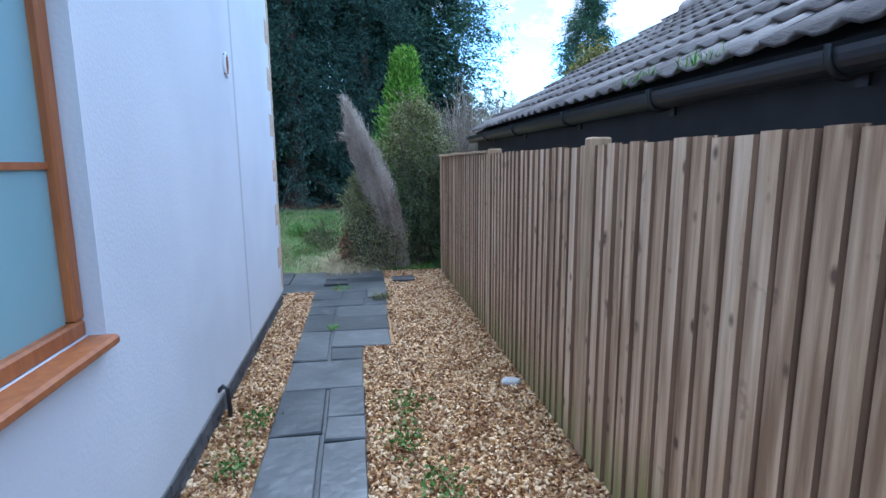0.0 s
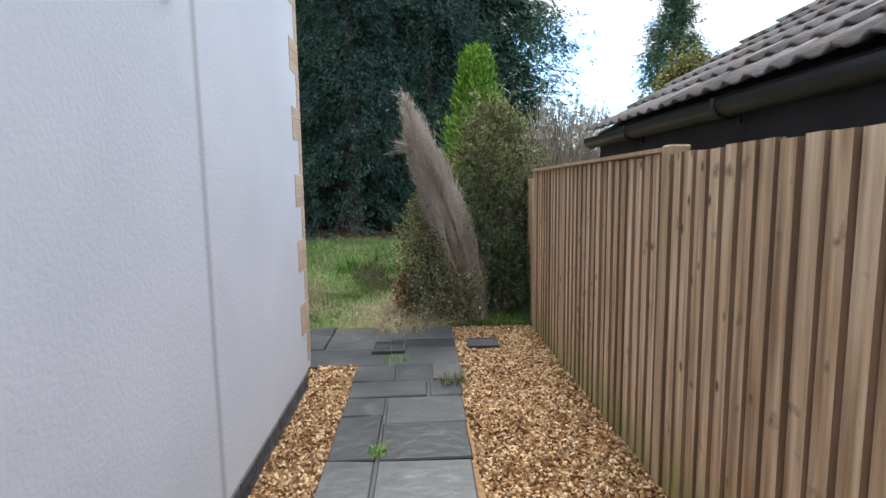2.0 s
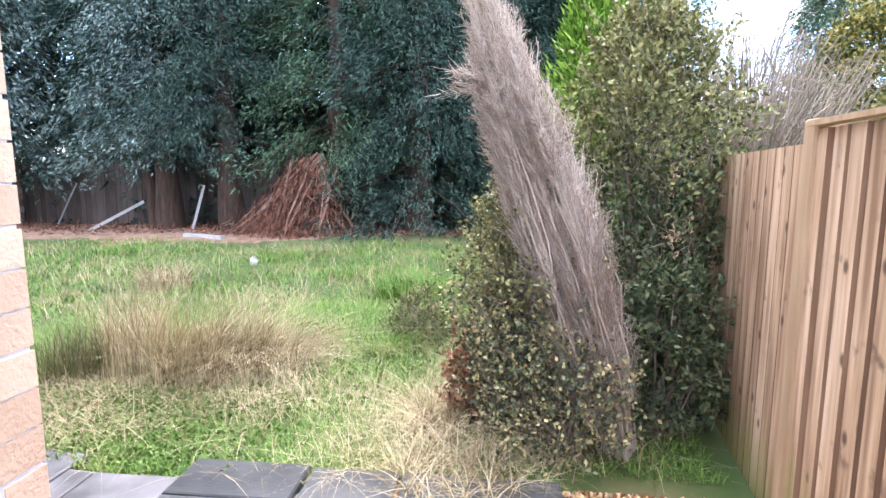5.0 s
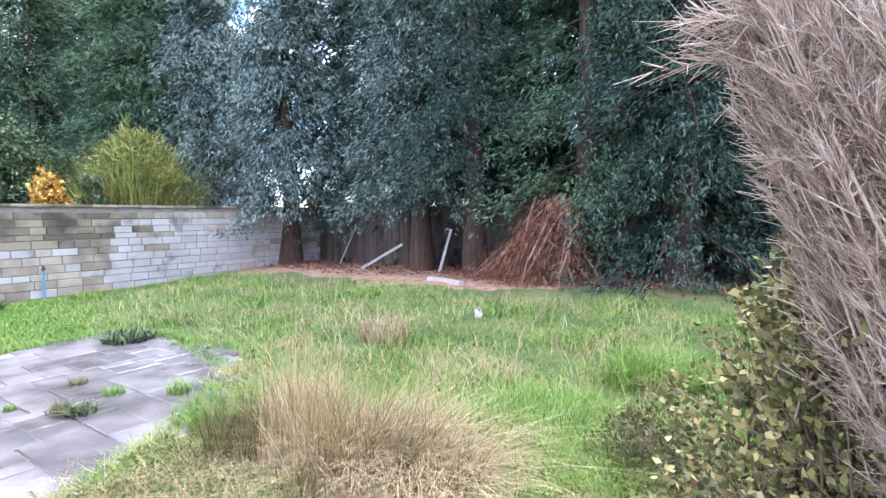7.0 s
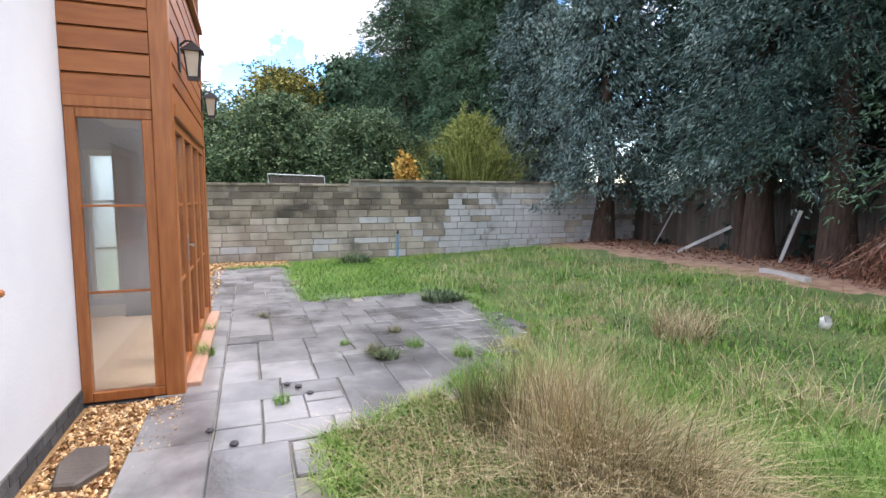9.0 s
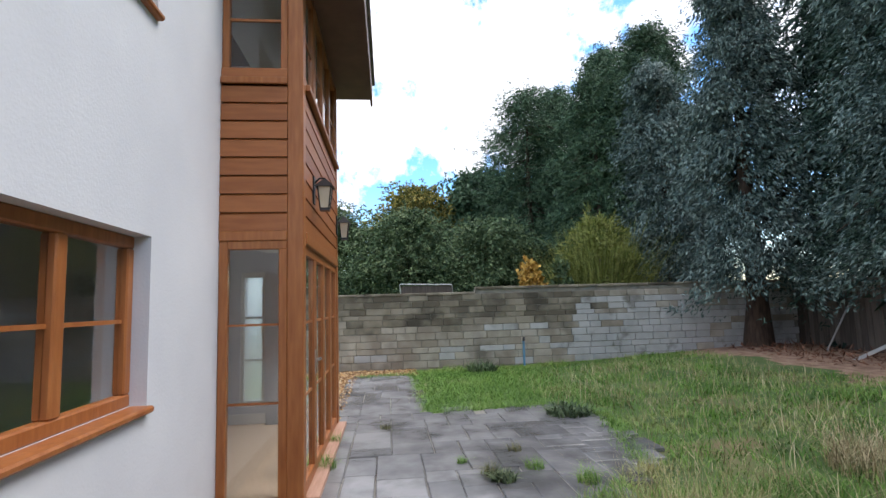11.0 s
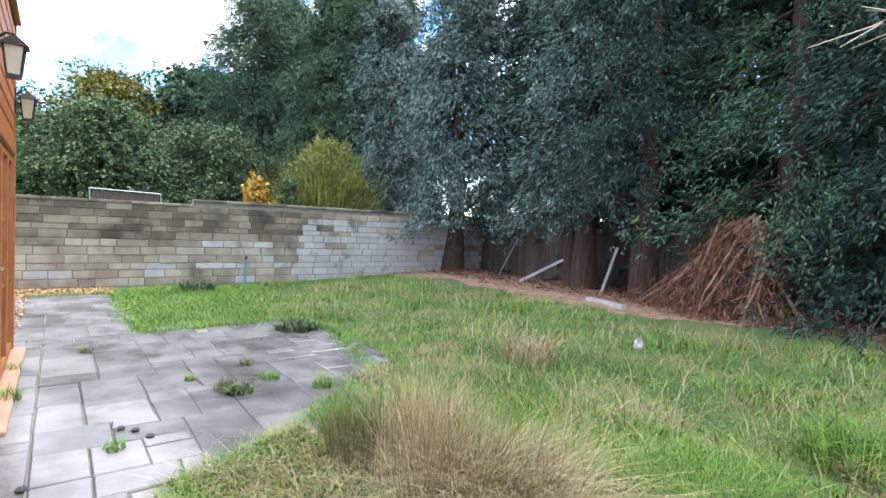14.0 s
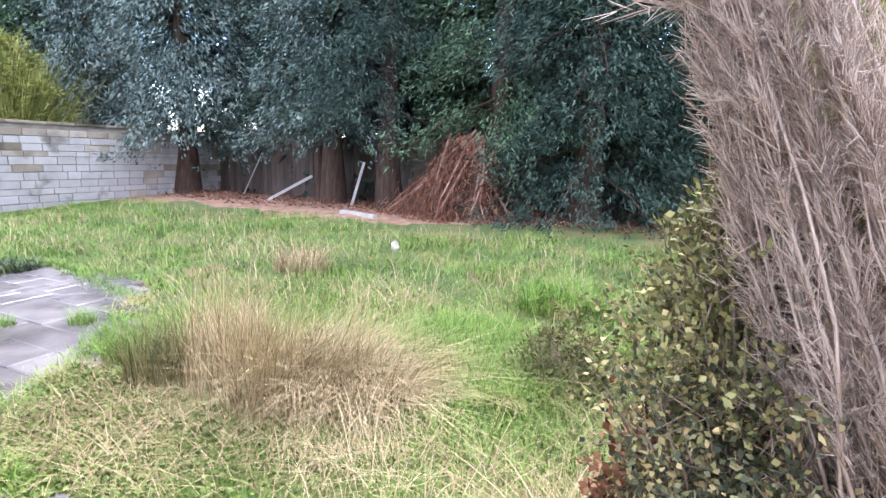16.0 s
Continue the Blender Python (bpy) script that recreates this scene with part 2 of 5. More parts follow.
M_STONEPALE = mat("whitewashed_stone_block", [(0.40, 0.395, 0.385), (0.53, 0.525, 0.52)], 2.4, 0.9, 0.7, 26, rand=0.25, stain=(0.20, 0.19, 0.17), stain_scale=2.2, stain_lo=0.56, stain_hi=0.72)
M_MORTAR = mat("mortar", [(0.20, 0.185, 0.155), (0.30, 0.28, 0.24)], 6, 0.95, 0.5, 50)
M_BARK = mat("red_brown_bark", [(0.035, 0.022, 0.016), (0.10, 0.062, 0.045)], 4, 0.95, 0.9, 12, stretch=(5, 5, 0.7))
M_TWIG = mat("grey_twig", [(0.17, 0.135, 0.10), (0.31, 0.255, 0.195)], 3, 0.9, island=0.6)
M_PLUME = mat("dead_tan_twig", [(0.30, 0.23, 0.18), (0.50, 0.42, 0.345), (0.66, 0.58, 0.50)], 1.5, 0.9, island=0.7)
M_RUST = mat("rust_dead_foliage", [(0.11, 0.042, 0.024), (0.20, 0.085, 0.05), (0.30, 0.15, 0.095)], 2, 0.9, island=0.7)
M_DEADLIMB = mat("peeling_dead_limb", [(0.16, 0.08, 0.055), (0.30, 0.175, 0.13), (0.42, 0.29, 0.23)], 6, 0.9, 0.5, 20)
M_STONEFLAT = mat("brown_flat_stone", [(0.075, 0.062, 0.055), (0.13, 0.11, 0.095)], 5, 0.6, 0.5, 30)
M_METAL = mat("brushed_metal", [(0.55, 0.55, 0.55), (0.65, 0.65, 0.64)], 10, 0.3, metal=1.0)
M_IRON = mat("cast_iron", [(0.03, 0.031, 0.034), (0.06, 0.061, 0.065)], 20, 0.5, 0.3, 80)
M_BLUE = mat("blue_plastic", [(0.10, 0.25, 0.42), (0.16, 0.33, 0.50)], 8, 0.5)
M_PINK = mat("pink_timber_step", [(0.42, 0.24, 0.16), (0.54, 0.33, 0.24)], 6, 0.7, 0.3, 40, stretch=(0.6, 6, 6))
M_LAMPGLASS = mat("cream_lantern_glass", [(0.55, 0.48, 0.34), (0.66, 0.60, 0.45)], 6, 0.3)
M_PALEWOOD = mat("pale_weathered_wood", [(0.38, 0.37, 0.36), (0.52, 0.51, 0.50)], 6, 0.8, 0.3, 30)
M_REDROOF = mat("red_roof", [(0.20, 0.075, 0.05), (0.32, 0.13, 0.09)], 4, 0.85)
M_HOUSEWALL = mat("far_white_wall", [(0.66, 0.66, 0.65), (0.76, 0.76, 0.75)], 3, 0.85)


def leafmat(name, cols, rough=0.55, island=0.8):
    return mat(name, cols, 0.9, max(rough, 0.6), island=island, spec=0.18)


M_CONIFER = leafmat("dark_conifer", [(0.0153, 0.0333, 0.0276), (0.0345, 0.0665, 0.0524), (0.065, 0.1094, 0.082)])
M_CONIFER2 = leafmat("green_conifer", [(0.0307, 0.0641, 0.0378), (0.0685, 0.1258, 0.0709), (0.119, 0.1906, 0.1095)])
M_IVY = leafmat("grey_green_drooping_foliage", [(0.0503, 0.0815, 0.0763), (0.1147, 0.1654, 0.1537), (0.2118, 0.2768, 0.2508)])
M_DECID = leafmat("deciduous_green", [(0.0443, 0.0759, 0.037), (0.0934, 0.1469, 0.0715), (0.1712, 0.2259, 0.1105)])
M_YELLOWTREE = leafmat("yellowing_leaves", [(0.075, 0.092, 0.026), (0.19, 0.19, 0.05), (0.32, 0.25, 0.06)])
M_BAMBOO = leafmat("yellow_green_bamboo", [(0.10, 0.125, 0.03), (0.22, 0.25, 0.065), (0.34, 0.35, 0.11)])
M_ORANGE = leafmat("orange_leaves", [(0.22, 0.12, 0.02), (0.48, 0.27, 0.05), (0.55, 0.36, 0.09)])
M_CYPRESS = leafmat("bright_lime_cypress", [(0.07, 0.155, 0.018), (0.16, 0.30, 0.03), (0.27, 0.43, 0.06)])
M_BUSH = leafmat("dark_bush_leaf", [(0.0425, 0.0675, 0.0338), (0.1, 0.1438, 0.0675), (0.2063, 0.2438, 0.1187)], 0.4)
M_BUSHTOP = leafmat("olive_bush_leaf", [(0.102, 0.1176, 0.042), (0.204, 0.222, 0.084), (0.348, 0.336, 0.144)], 0.5)
M_HOLLY = leafmat("holly_leaf", [(0.055, 0.075, 0.045), (0.145, 0.175, 0.095), (0.29, 0.30, 0.16), (0.52, 0.45, 0.22)], 0.35)
M_DEADLEAF = leafmat("brown_dead_leaf", [(0.13, 0.06, 0.03), (0.26, 0.13, 0.07), (0.36, 0.2, 0.12)])
M_GRASS = mat("grass_blade", [(0.075, 0.175, 0.022), (0.150, 0.295, 0.042), (0.24, 0.38, 0.08)], 0.9, 0.5, island=0.55, spec=0.3, stain=(0.42, 0.36, 0.16), stain_scale=0.9, stain_lo=0.57, stain_hi=0.76)
M_STRAW = mat("dry_straw_grass", [(0.20, 0.155, 0.075), (0.44, 0.355, 0.19), (0.65, 0.55, 0.345)], 1.2, 0.75, island=0.7)
M_RUSH = mat("olive_rush_grass", [(0.07, 0.085, 0.025), (0.15, 0.155, 0.05), (0.24, 0.22, 0.09)], 1.2, 0.6, island=0.7)
M_CLOVER = leafmat("clover_leaf", [(0.08, 0.15, 0.03), (0.13, 0.225, 0.05), (0.19, 0.28, 0.075)])

M_SOIL = mat("lawn_ground", [(0.045, 0.085, 0.020), (0.085, 0.135, 0.035), (0.15, 0.155, 0.055)], 1.4, 0.95, 0.6, 35, stain=(0.22, 0.17, 0.085), stain_scale=0.8, stain_lo=0.55, stain_hi=0.7)
M_NEEDLES = mat("fallen_needle_litter", [(0.20, 0.115, 0.075), (0.33, 0.205, 0.14), (0.44, 0.30, 0.215)], 5, 0.95, 0.6, 50)


# ---------- mesh helpers ----------
def quads(name, V, F):
    V, F = np.asarray(V, dtype=np.float32), np.asarray(F, dtype=np.int32)
    me = bpy.data.meshes.new(name)
    k = F.shape[1]
    me.vertices.add(len(V))
    me.vertices.foreach_set("co", V.ravel())
    me.loops.add(F.size)
    me.loops.foreach_set("vertex_index", F.ravel())
    me.polygons.add(len(F))
    me.polygons.foreach_set("loop_start", np.arange(0, F.size, k, dtype=np.int32))
    me.update(calc_edges=True)
    me.validate()
    return me


def merge(items):
    Vs, Fs, o = [], [], 0
    for V, F in items:
        Vs.append(V)
        Fs.append(np.asarray(F) + o)
        o += len(V)
    return np.concatenate(Vs), np.concatenate(Fs)


def put(name, me, material, parent=None, label=""):
    me.materials.append(material)
    ob = new(name, me)
    if parent:
        ob.parent = parent
    return tagged(ob, label)


def mesh_part(name, VF, material, parent=None, label="", smooth=False):
    me = quads(name, *VF)
    if smooth:
        me.shade_smooth()
    return put(name, me, material, parent, label)


def part(name, bm, material, parent=None, label="", bevel=0.0):
    if bevel:
        bmesh.ops.bevel(bm, geom=list(bm.edges), offset=bevel, segments=1, affect='EDGES')
    me = bpy.data.meshes.new(name)
    bm.to_mesh(me)
    bm.free()
    return put(name, me, material, parent, label)


def thing(name, label, category, x=0, y=0, z=0, kind="", group=""):
    e = new(name)
    e.location = (x, y, z)
    return tagged(e, label, category, group, kind)


def box(*spans):
    bm = bmesh.new()
    for x0, x1, y0, y1, z0, z1 in spans:
        bmesh.ops.create_cube(bm, size=1, matrix=Matrix.LocRotScale(((x0 + x1) / 2, (y0 + y1) / 2, (z0 + z1) / 2), None, (x1 - x0, y1 - y0, z1 - z0)))
    return bm


def prism(poly, z0, z1):
    """An upright prism over a plan polygon."""
    bm = bmesh.new()
    lo = [bm.verts.new((x, y, z0)) for x, y in poly]
    hi = [bm.verts.new((x, y, z1)) for x, y in poly]
    bm.faces.new(hi)
    bm.faces.new(lo[::-1])
    for i in range(len(poly)):
        j = (i + 1) % len(poly)
        bm.faces.new((lo[i], lo[j], hi[j], hi[i]))
    bmesh.ops.recalc_face_normals(bm, faces=bm.faces)
    return bm


def tube(P, R, sides=6):
    """A tapering tube along the points P with radii R."""
    P, R = np.asarray(P, float), np.asarray(R, float)
    T = np.gradient(P, axis=0)
    T /= np.linalg.norm(T, axis=1)[:, None] + 1e-9
    ref = np.array([0.31, 0.17, 0.93]) if abs(T[0, 2]) < 0.9 else np.array([0.95, 0.2, 0.1])
    A = np.cross(T, ref)
    A /= np.linalg.norm(A, axis=1)[:, None]
    B = np.cross(T, A)
    a = np.linspace(0, 2 * np.pi, sides, endpoint=False)
    V = P[:, None] + R[:, None, None] * (A[:, None] * np.cos(a)[None, :, None] + B[:, None] * np.sin(a)[None, :, None])
    n = len(P)
    F = [(i * sides + j, i * sides + (j + 1) % sides, (i + 1) * sides + (j + 1) % sides, (i + 1) * sides + j) for i in range(n - 1) for j in range(sides)]
    return V.reshape(-1, 3), np.array(F)


def unit(A):
    return A / (np.linalg.norm(A, axis=-1, keepdims=True) + 1e-9)


def leaves(P, D, L, W, spread, rng):
    """Kite-shaped folded leaves at P, pointing about D."""
    n = len(P)
    d = unit(D + spread * rng.normal(size=(n, 3)))
    s = unit(np.cross(d, rng.normal(size=(n, 3))))
    nn = np.cross(d, s)
    l = (L * rng.uniform(0.6, 1.3, n))[:, None]
    w = (W * rng.uniform(0.7, 1.3, n))[:, None]
    mid = P + d * l * 0.45 + nn * w * 0.18
    V = np.stack([P, mid + s * w * 0.5, P + d * l, mid - s * w * 0.5], axis=1).reshape(-1, 3)
    return V, np.arange(4 * n).reshape(n, 4)


def needles(P, D, L, W, spread, rng):
    """Narrow pointed sprays, one triangle each."""
    n = len(P)
    d = unit(D + spread * rng.normal(size=(n, 3)))
    s = unit(np.cross(d, rng.normal(size=(n, 3))))
    l = (L * rng.uniform(0.6, 1.4, n))[:, None]
    w = (W * rng.uniform(0.7, 1.3, n))[:, None] * 0.5
    V = np.stack([P - s * w, P + s * w, P + d * l], axis=1).reshape(-1, 3)
    return V, np.arange(3 * n).reshape(n, 3)


def blades(P, H, W, lean, rng, seg=3, az=None, curl=1.0):
    """Tapering grass blades that bend over."""
    n = len(P)
    a = rng.uniform(0, 2 * np.pi, n) if az is None else az
    o = np.stack([np.cos(a), np.sin(a), np.zeros(n)], 1)
    s = np.stack([-np.sin(a + rng.normal(0, 0.5, n)), np.cos(a), np.zeros(n)], 1)
    k = lean * rng.uniform(0.3, 1.4, n)
    rows = []
    for i in range(seg + 1):
        u = i / seg
        c = P + o * (H * k * u ** 1.7)[:, None] + np.array([0, 0, 1.0]) * (H * (u - curl * 0.45 * np.minimum(k, 1.3) * u * u))[:, None]
        w = (W * (1 - 0.92 * u) * 0.5)[:, None]
        rows += [c - s * w, c + s * w]
    V = np.stack(rows, axis=1).reshape(-1, 3)
    base = (np.arange(n) * (2 * (seg + 1)))[:, None]
    F = np.concatenate([base + np.array([2 * i, 2 * i + 1, 2 * i + 3, 2 * i + 2]) for i in range(seg)], axis=0)
    return V, F


def smooth01(a, b, v):
    u = np.clip((v - a) / (b - a), 0, 1)
    return u * u * (3 - 2 * u)


def ground_z(x, y):
    """Height of the garden's ground."""
    x, y = np.asarray(x, float), np.asarray(y, float)
    z = -0.05 + 0.24 * smooth01(9.5, 16.5, y)
    return z + 0.025 * np.sin(x * 1.3 + y * 0.7) * smooth01(9, 11, y)


# ---------- ground ----------
def ground():
    xs = np.unique(np.concatenate([np.linspace(-600, -40, 8), np.linspace(-40, -14, 14), np.arange(-14, 3, 0.2), np.linspace(3, 40, 14), np.linspace(40, 600, 8)]))
    ys = np.unique(np.concatenate([np.linspace(-600, -30, 8), np.linspace(-30, 5, 14), np.arange(5, 19, 0.2), np.linspace(19, 60, 16), np.linspace(60, 600, 8)]))
    X, Y = np.meshgrid(xs, ys)
    Z = ground_z(X, Y) - 0.03 * (1 - smooth01(7.15, 7.5, Y))
    Z += np.where((X > -13.9) & (Y > 8.2), np.array([[noise.noise((x * 1.7, y * 1.7, 0)) for x in xs] for y in ys]) * 0.03, 0)
    nx, ny = len(xs), len(ys)
    i = np.arange(nx * ny).reshape(ny, nx)
    F = np.stack([i[:-1, :-1], i[:-1, 1:], i[1:, 1:], i[1:, :-1]], -1).reshape(-1, 4)
    g = mesh_part("ground", (np.stack([X, Y, Z], -1).reshape(-1, 3), F), M_SOIL, smooth=True)
    me = g.data
    me.materials.append(M_NEEDLES)
    for p in me.polygons:
        c = p.center
        edge = 14.75 + max(0, c.x + 4.2) * 0.8 + 0.35 * math.sin(c.x * 1.1) + 0.2 * math.sin(c.x * 2.7)
        if c.y > edge and -40 < c.x < 4 and c.y < 40:
            p.material_index = 1
    tagged(g, "rough grass lawn turning to brown needle litter", "lawn", kind="structure")


ground()


def gravel_bed(name, poly, z, label):
    return tagged(part(name, prism(poly, z - 0.05, z), M_GRAVELBED), label, "gravel", kind="structure")


gravel_bed("gravel_bed_1", [(-0.87, -4), (1.14, -4), (1.14, 7.25), (-0.5, 7.25), (-0.87, 6.2)], -0.012, "golden gravel along the side path")
gravel_bed("gravel_bed_2", [(-13.05, 5.7), (-0.87, 5.7), (-0.87, 6.36), (-11.9, 6.36), (-11.9, 7.5), (-13.05, 7.7)], -0.035, "golden gravel strip along the house and wall")


def gravel(name, label, n, x0, x1, y0, y1, z, keep, seed, size):
    rng = np.random.default_rng(seed)
    P = np.stack([rng.uniform(x0, x1, n), rng.uniform(y0, y1, n), np.full(n, z)], 1)
    P = P[keep(P[:, 0], P[:, 1])]
    n = len(P)
    q = rng.normal(size=(n, 3, 3))
    A = unit(q[:, 0])
    B = unit(np.cross(A, q[:, 1]))
    C = np.cross(A, B)
    s = size * rng.uniform(0.6, 1.45, n)[:, None]
    a, b, c = A * s * rng.uniform(0.8, 1.3, (n, 1)), B * s * 0.8, C * s * 0.5
    P[:, 2] += rng.uniform(-0.2, 0.6, n) * size
    corner = [-a - b - c, a - b - c, a + b - c, -a + b - c, (-a - b + c) * 0.7, (a - b + c) * 0.7, (a + b + c) * 0.7, (-a + b + c) * 0.7]
    V = np.stack([P + k for k in corner], 1).reshape(-1, 3)
    f = np.array([(4, 5, 6, 7), (0, 1, 5, 4), (1, 2, 6, 5), (2, 3, 7, 6), (3, 0, 4, 7)])
    F = (np.arange(n)[:, None, None] * 8 + f[None]).reshape(-1, 4)
    tagged(mesh_part(name, (V, F), M_PEBBLE), label, "gravel", kind="stuff")


gravel("gravel", "loose golden and brown gravel beside slate path", 84000, -0.86, 1.12, 1.2, 7.3, -0.012, lambda x, y: ~((x > -0.55) & (x < 0.0) & (y < 6.2)) & ~((x > -0.3) & (x < 0.27) & (y > 4.25)) & ~((x < 0.3) & (y > 6.2)), 3, 0.0102)
gravel("gravel", "loose golden gravel strip under the house wall", 14000, -4.9, -0.9, 5.76, 6.4, -0.035, lambda x, y: ~((x < -4.35) & (y < 6.4)), 4, 0.0135)
gravel("gravel", "golden gravel patch at the foot of stone wall", 9000, -13.0, -7.2, 5.8, 7.7, -0.035, lambda x, y: (x < -11.9) | (y < 6.35), 5, 0.02)

# ---------- slate path and patio ----------
PATH = thing("slate_path", "dark wet slate stepping path laid in gravel", "path", kind="structure")
RND = random.Random(5)


def slab(owner, material, x0, x1, y0, y1, z, gap=0.009):
    """A riven slab with chamfered, slightly uneven edges."""
    bm = bmesh.new()
    j = lambda: RND.uniform(-0.006, 0.006)
    g, c = gap, 0.008
    tz = z + RND.uniform(-0.005, 0.005)
    tilt = RND.uniform(-0.003, 0.003)
    pts = [(x0 + g + j(), y0 + g + j()), (x1 - g + j(), y0 + g + j()), (x1 - g + j(), y1 - g + j()), (x0 + g + j(), y1 - g + j())]
    cx, cy = (x0 + x1) / 2, (y0 + y1) / 2
    lo = [bm.verts.new((x, y, z - 0.045)) for x, y in pts]
    md = [bm.verts.new((x, y, tz - c)) for x, y in pts]
    hi = [bm.verts.new((x + (c if x < cx else -c), y + (c if y < cy else -c), tz + (tilt if x < cx else -tilt))) for x, y in pts]
    bm.faces.new(hi)
    for A, B in ((lo, md), (md, hi)):
        for i in range(4):
            k = (i + 1) % 4
            bm.faces.new((A[i], A[k], B[k], B[i]))
    bmesh.ops.recalc_face_normals(bm, faces=bm.faces)
    part("slab", bm, material, owner)


part("path_bed", box((-0.54, -0.01, -1.2, 6.16, -0.05, -0.009), (-0.011, 0.23, 4.2, 6.16, -0.05, -0.009)), M_IRON, PATH)
for x0, x1, y0, y1 in [
        (-0.55, -0.24, 1.95, 2.8), (-0.55, -0.24, 2.8, 3.4), (-0.24, 0.01, 2.1, 2.7), (-0.24, 0.01, 2.7, 2.98), (-0.24, 0.01, 2.98, 3.4),
        (-0.55, 0.0, 3.4, 3.93), (-0.55, -0.27, 3.93, 4.65), (-0.27, 0.0, 3.93, 4.2), (-0.27, 0.24, 4.2, 4.63), (-0.55, -0.27, 4.65, 5.2),
        (-0.27, 0.25, 4.63, 5.08), (-0.27, 0.26, 5.08, 5.5), (-0.55, -0.27, 5.2, 5.5), (-0.55, 0.02, 5.5, 5.8), (0.02, 0.28, 5.5, 5.8),
        (-0.56, -0.22, 5.8, 6.16), (-0.22, 0.05, 5.8, 6.16), (0.05, 0.3, 5.8, 6.16),
        (-0.55, -0.24, 1.2, 1.95), (-0.24, 0.01, 1.5, 2.1), (-0.24, 0.01, 0.9, 1.5), (-0.55, -0.24, 0.5, 1.2), (-0.24, 0.01, 0.2, 0.9),
        (-0.55, 0.0, -0.4, 0.2), (-0.55, -0.2, -1.2, -0.4), (-0.2, 0.01, -1.2, -0.4)]:
    slab(PATH, M_SLATE, x0, x1, y0, y1, 0.004)

PATIO = thing("patio", "damp grey stone paving with weeds in its joints", "patio", kind="structure")
part("patio_bed", prism([(0.3, 6.17), (0.3, 7.1), (-3.2, 7.3), (-3.7, 8.2), (-4.8, 9.4), (-7.0, 9.95), (-7.95, 9.75), (-7.75, 7.6), (-11.9, 7.55), (-11.9, 6.37), (-0.95, 6.37), (-0.95, 6.17)], -0.09, -0.028), M_MORTAR, PATIO)


def on_patio(x, y):
    if 6.37 <= y <= 7.25 and -11.9 < x < 0.3:
        return True
    if -0.97 < x < 0.3 and 6.15 < y < 7.2:
        return True
    if 7.2 < y < 9.9 and -7.85 < x < -3.3:
        lim = -3.2 - 0.55 * max(0, y - 7.3) / 0.9 if y < 8.2 else -3.75 - (y - 8.2) * 0.9
        return x < lim
    return -11.9 < x < -7.5 and y < 7.55


# random ashlar paving on a 15 cm module
U = 0.15
taken = set()
for jy in range(26):
    for ix in range(82):
        if (ix, jy) in taken:
            continue
        sizes = [(4, 3), (3, 3), (4, 2), (3, 2), (5, 3), (2, 2), (2, 3)]
        RND.shuffle(sizes)
        for a_, b_ in sizes + [(2, 1), (1, 2), (1, 1)]:
            cells = [(ix + i, jy + j) for i in range(a_) for j in range(b_)]
            if not any(c in taken for c in cells):
                break
        x1, y0 = 0.3 - ix * U, 6.17 + jy * U
        x0, y1 = x1 - a_ * U, y0 + b_ * U
        if on_patio((x0 + x1) / 2, (y0 + y1) / 2):
            taken.update(cells)
            slab(PATIO, M_PATIO if x1 < -1.2 else M_SLATE, x0, x1, y0, y1, -0.012 if x1 < -0.9 else 0.0, 0.004)


def grate(x0, x1, y0, y1, z, label, solid):
    t = thing("drain_cover", label, "drain cover", (x0 + x1) / 2, (y0 + y1) / 2, z)
    a, b = (x1 - x0) / 2, (y1 - y0) / 2
    part("frame", box((-a, a, -b, -b + 0.02, -0.02, 0.014), (-a, a, b - 0.02, b, -0.02, 0.014), (-a, -a + 0.02, -b + 0.02, b - 0.02, -0.02, 0.014), (a - 0.02, a, -b + 0.02, b - 0.02, -0.02, 0.014)), M_IRON, t)
    if solid:
        part("plate", box((-a + 0.022, a - 0.022, -b + 0.022, b - 0.022, -0.02, 0.01)), M_IRON, t)
    else:
        k = int((x1 - x0 - 0.05) / 0.024)
        for i in range(k):
            u = -a + 0.03 + i * 0.024
            part("bar", box((u, u + 0.012, -b + 0.021, b - 0.021, -0.01, 0.008)), M_IRON, t)


grate(-0.46, -0.17, 6.46, 6.76, 0.012, "cast iron slotted drain grate set in slate paving", False)
grate(0.4, 0.68, 6.55, 6.8, 0.008, "dark iron drain cover lying in golden gravel", True)


# ---------- house ----------
def wall_cells(axis, c0, c1, a0, a1, z0, z1, holes):
    """Wall pieces round rectangular holes (a0, a1, z0, z1); axis is the wall's normal."""
    A = sorted({a0, a1, *[h[0] for h in holes], *[h[1] for h in holes]})
    out = []
    for i in range(len(A) - 1):
        mid = (A[i] + A[i + 1]) / 2
        hs = sorted([h for h in holes if h[0] < mid < h[1]], key=lambda h: h[2])
        z = z0
        for h in hs:
            if h[2] > z:
                out.append((A[i], A[i + 1], z, h[2]))
            z = h[3]
        if z < z1:
            out.append((A[i], A[i + 1], z, z1))
    return box(*[(c0, c1, p, q, r, s) if axis == "x" else (p, q, c0, c1, r, s) for p, q, r, s in out])


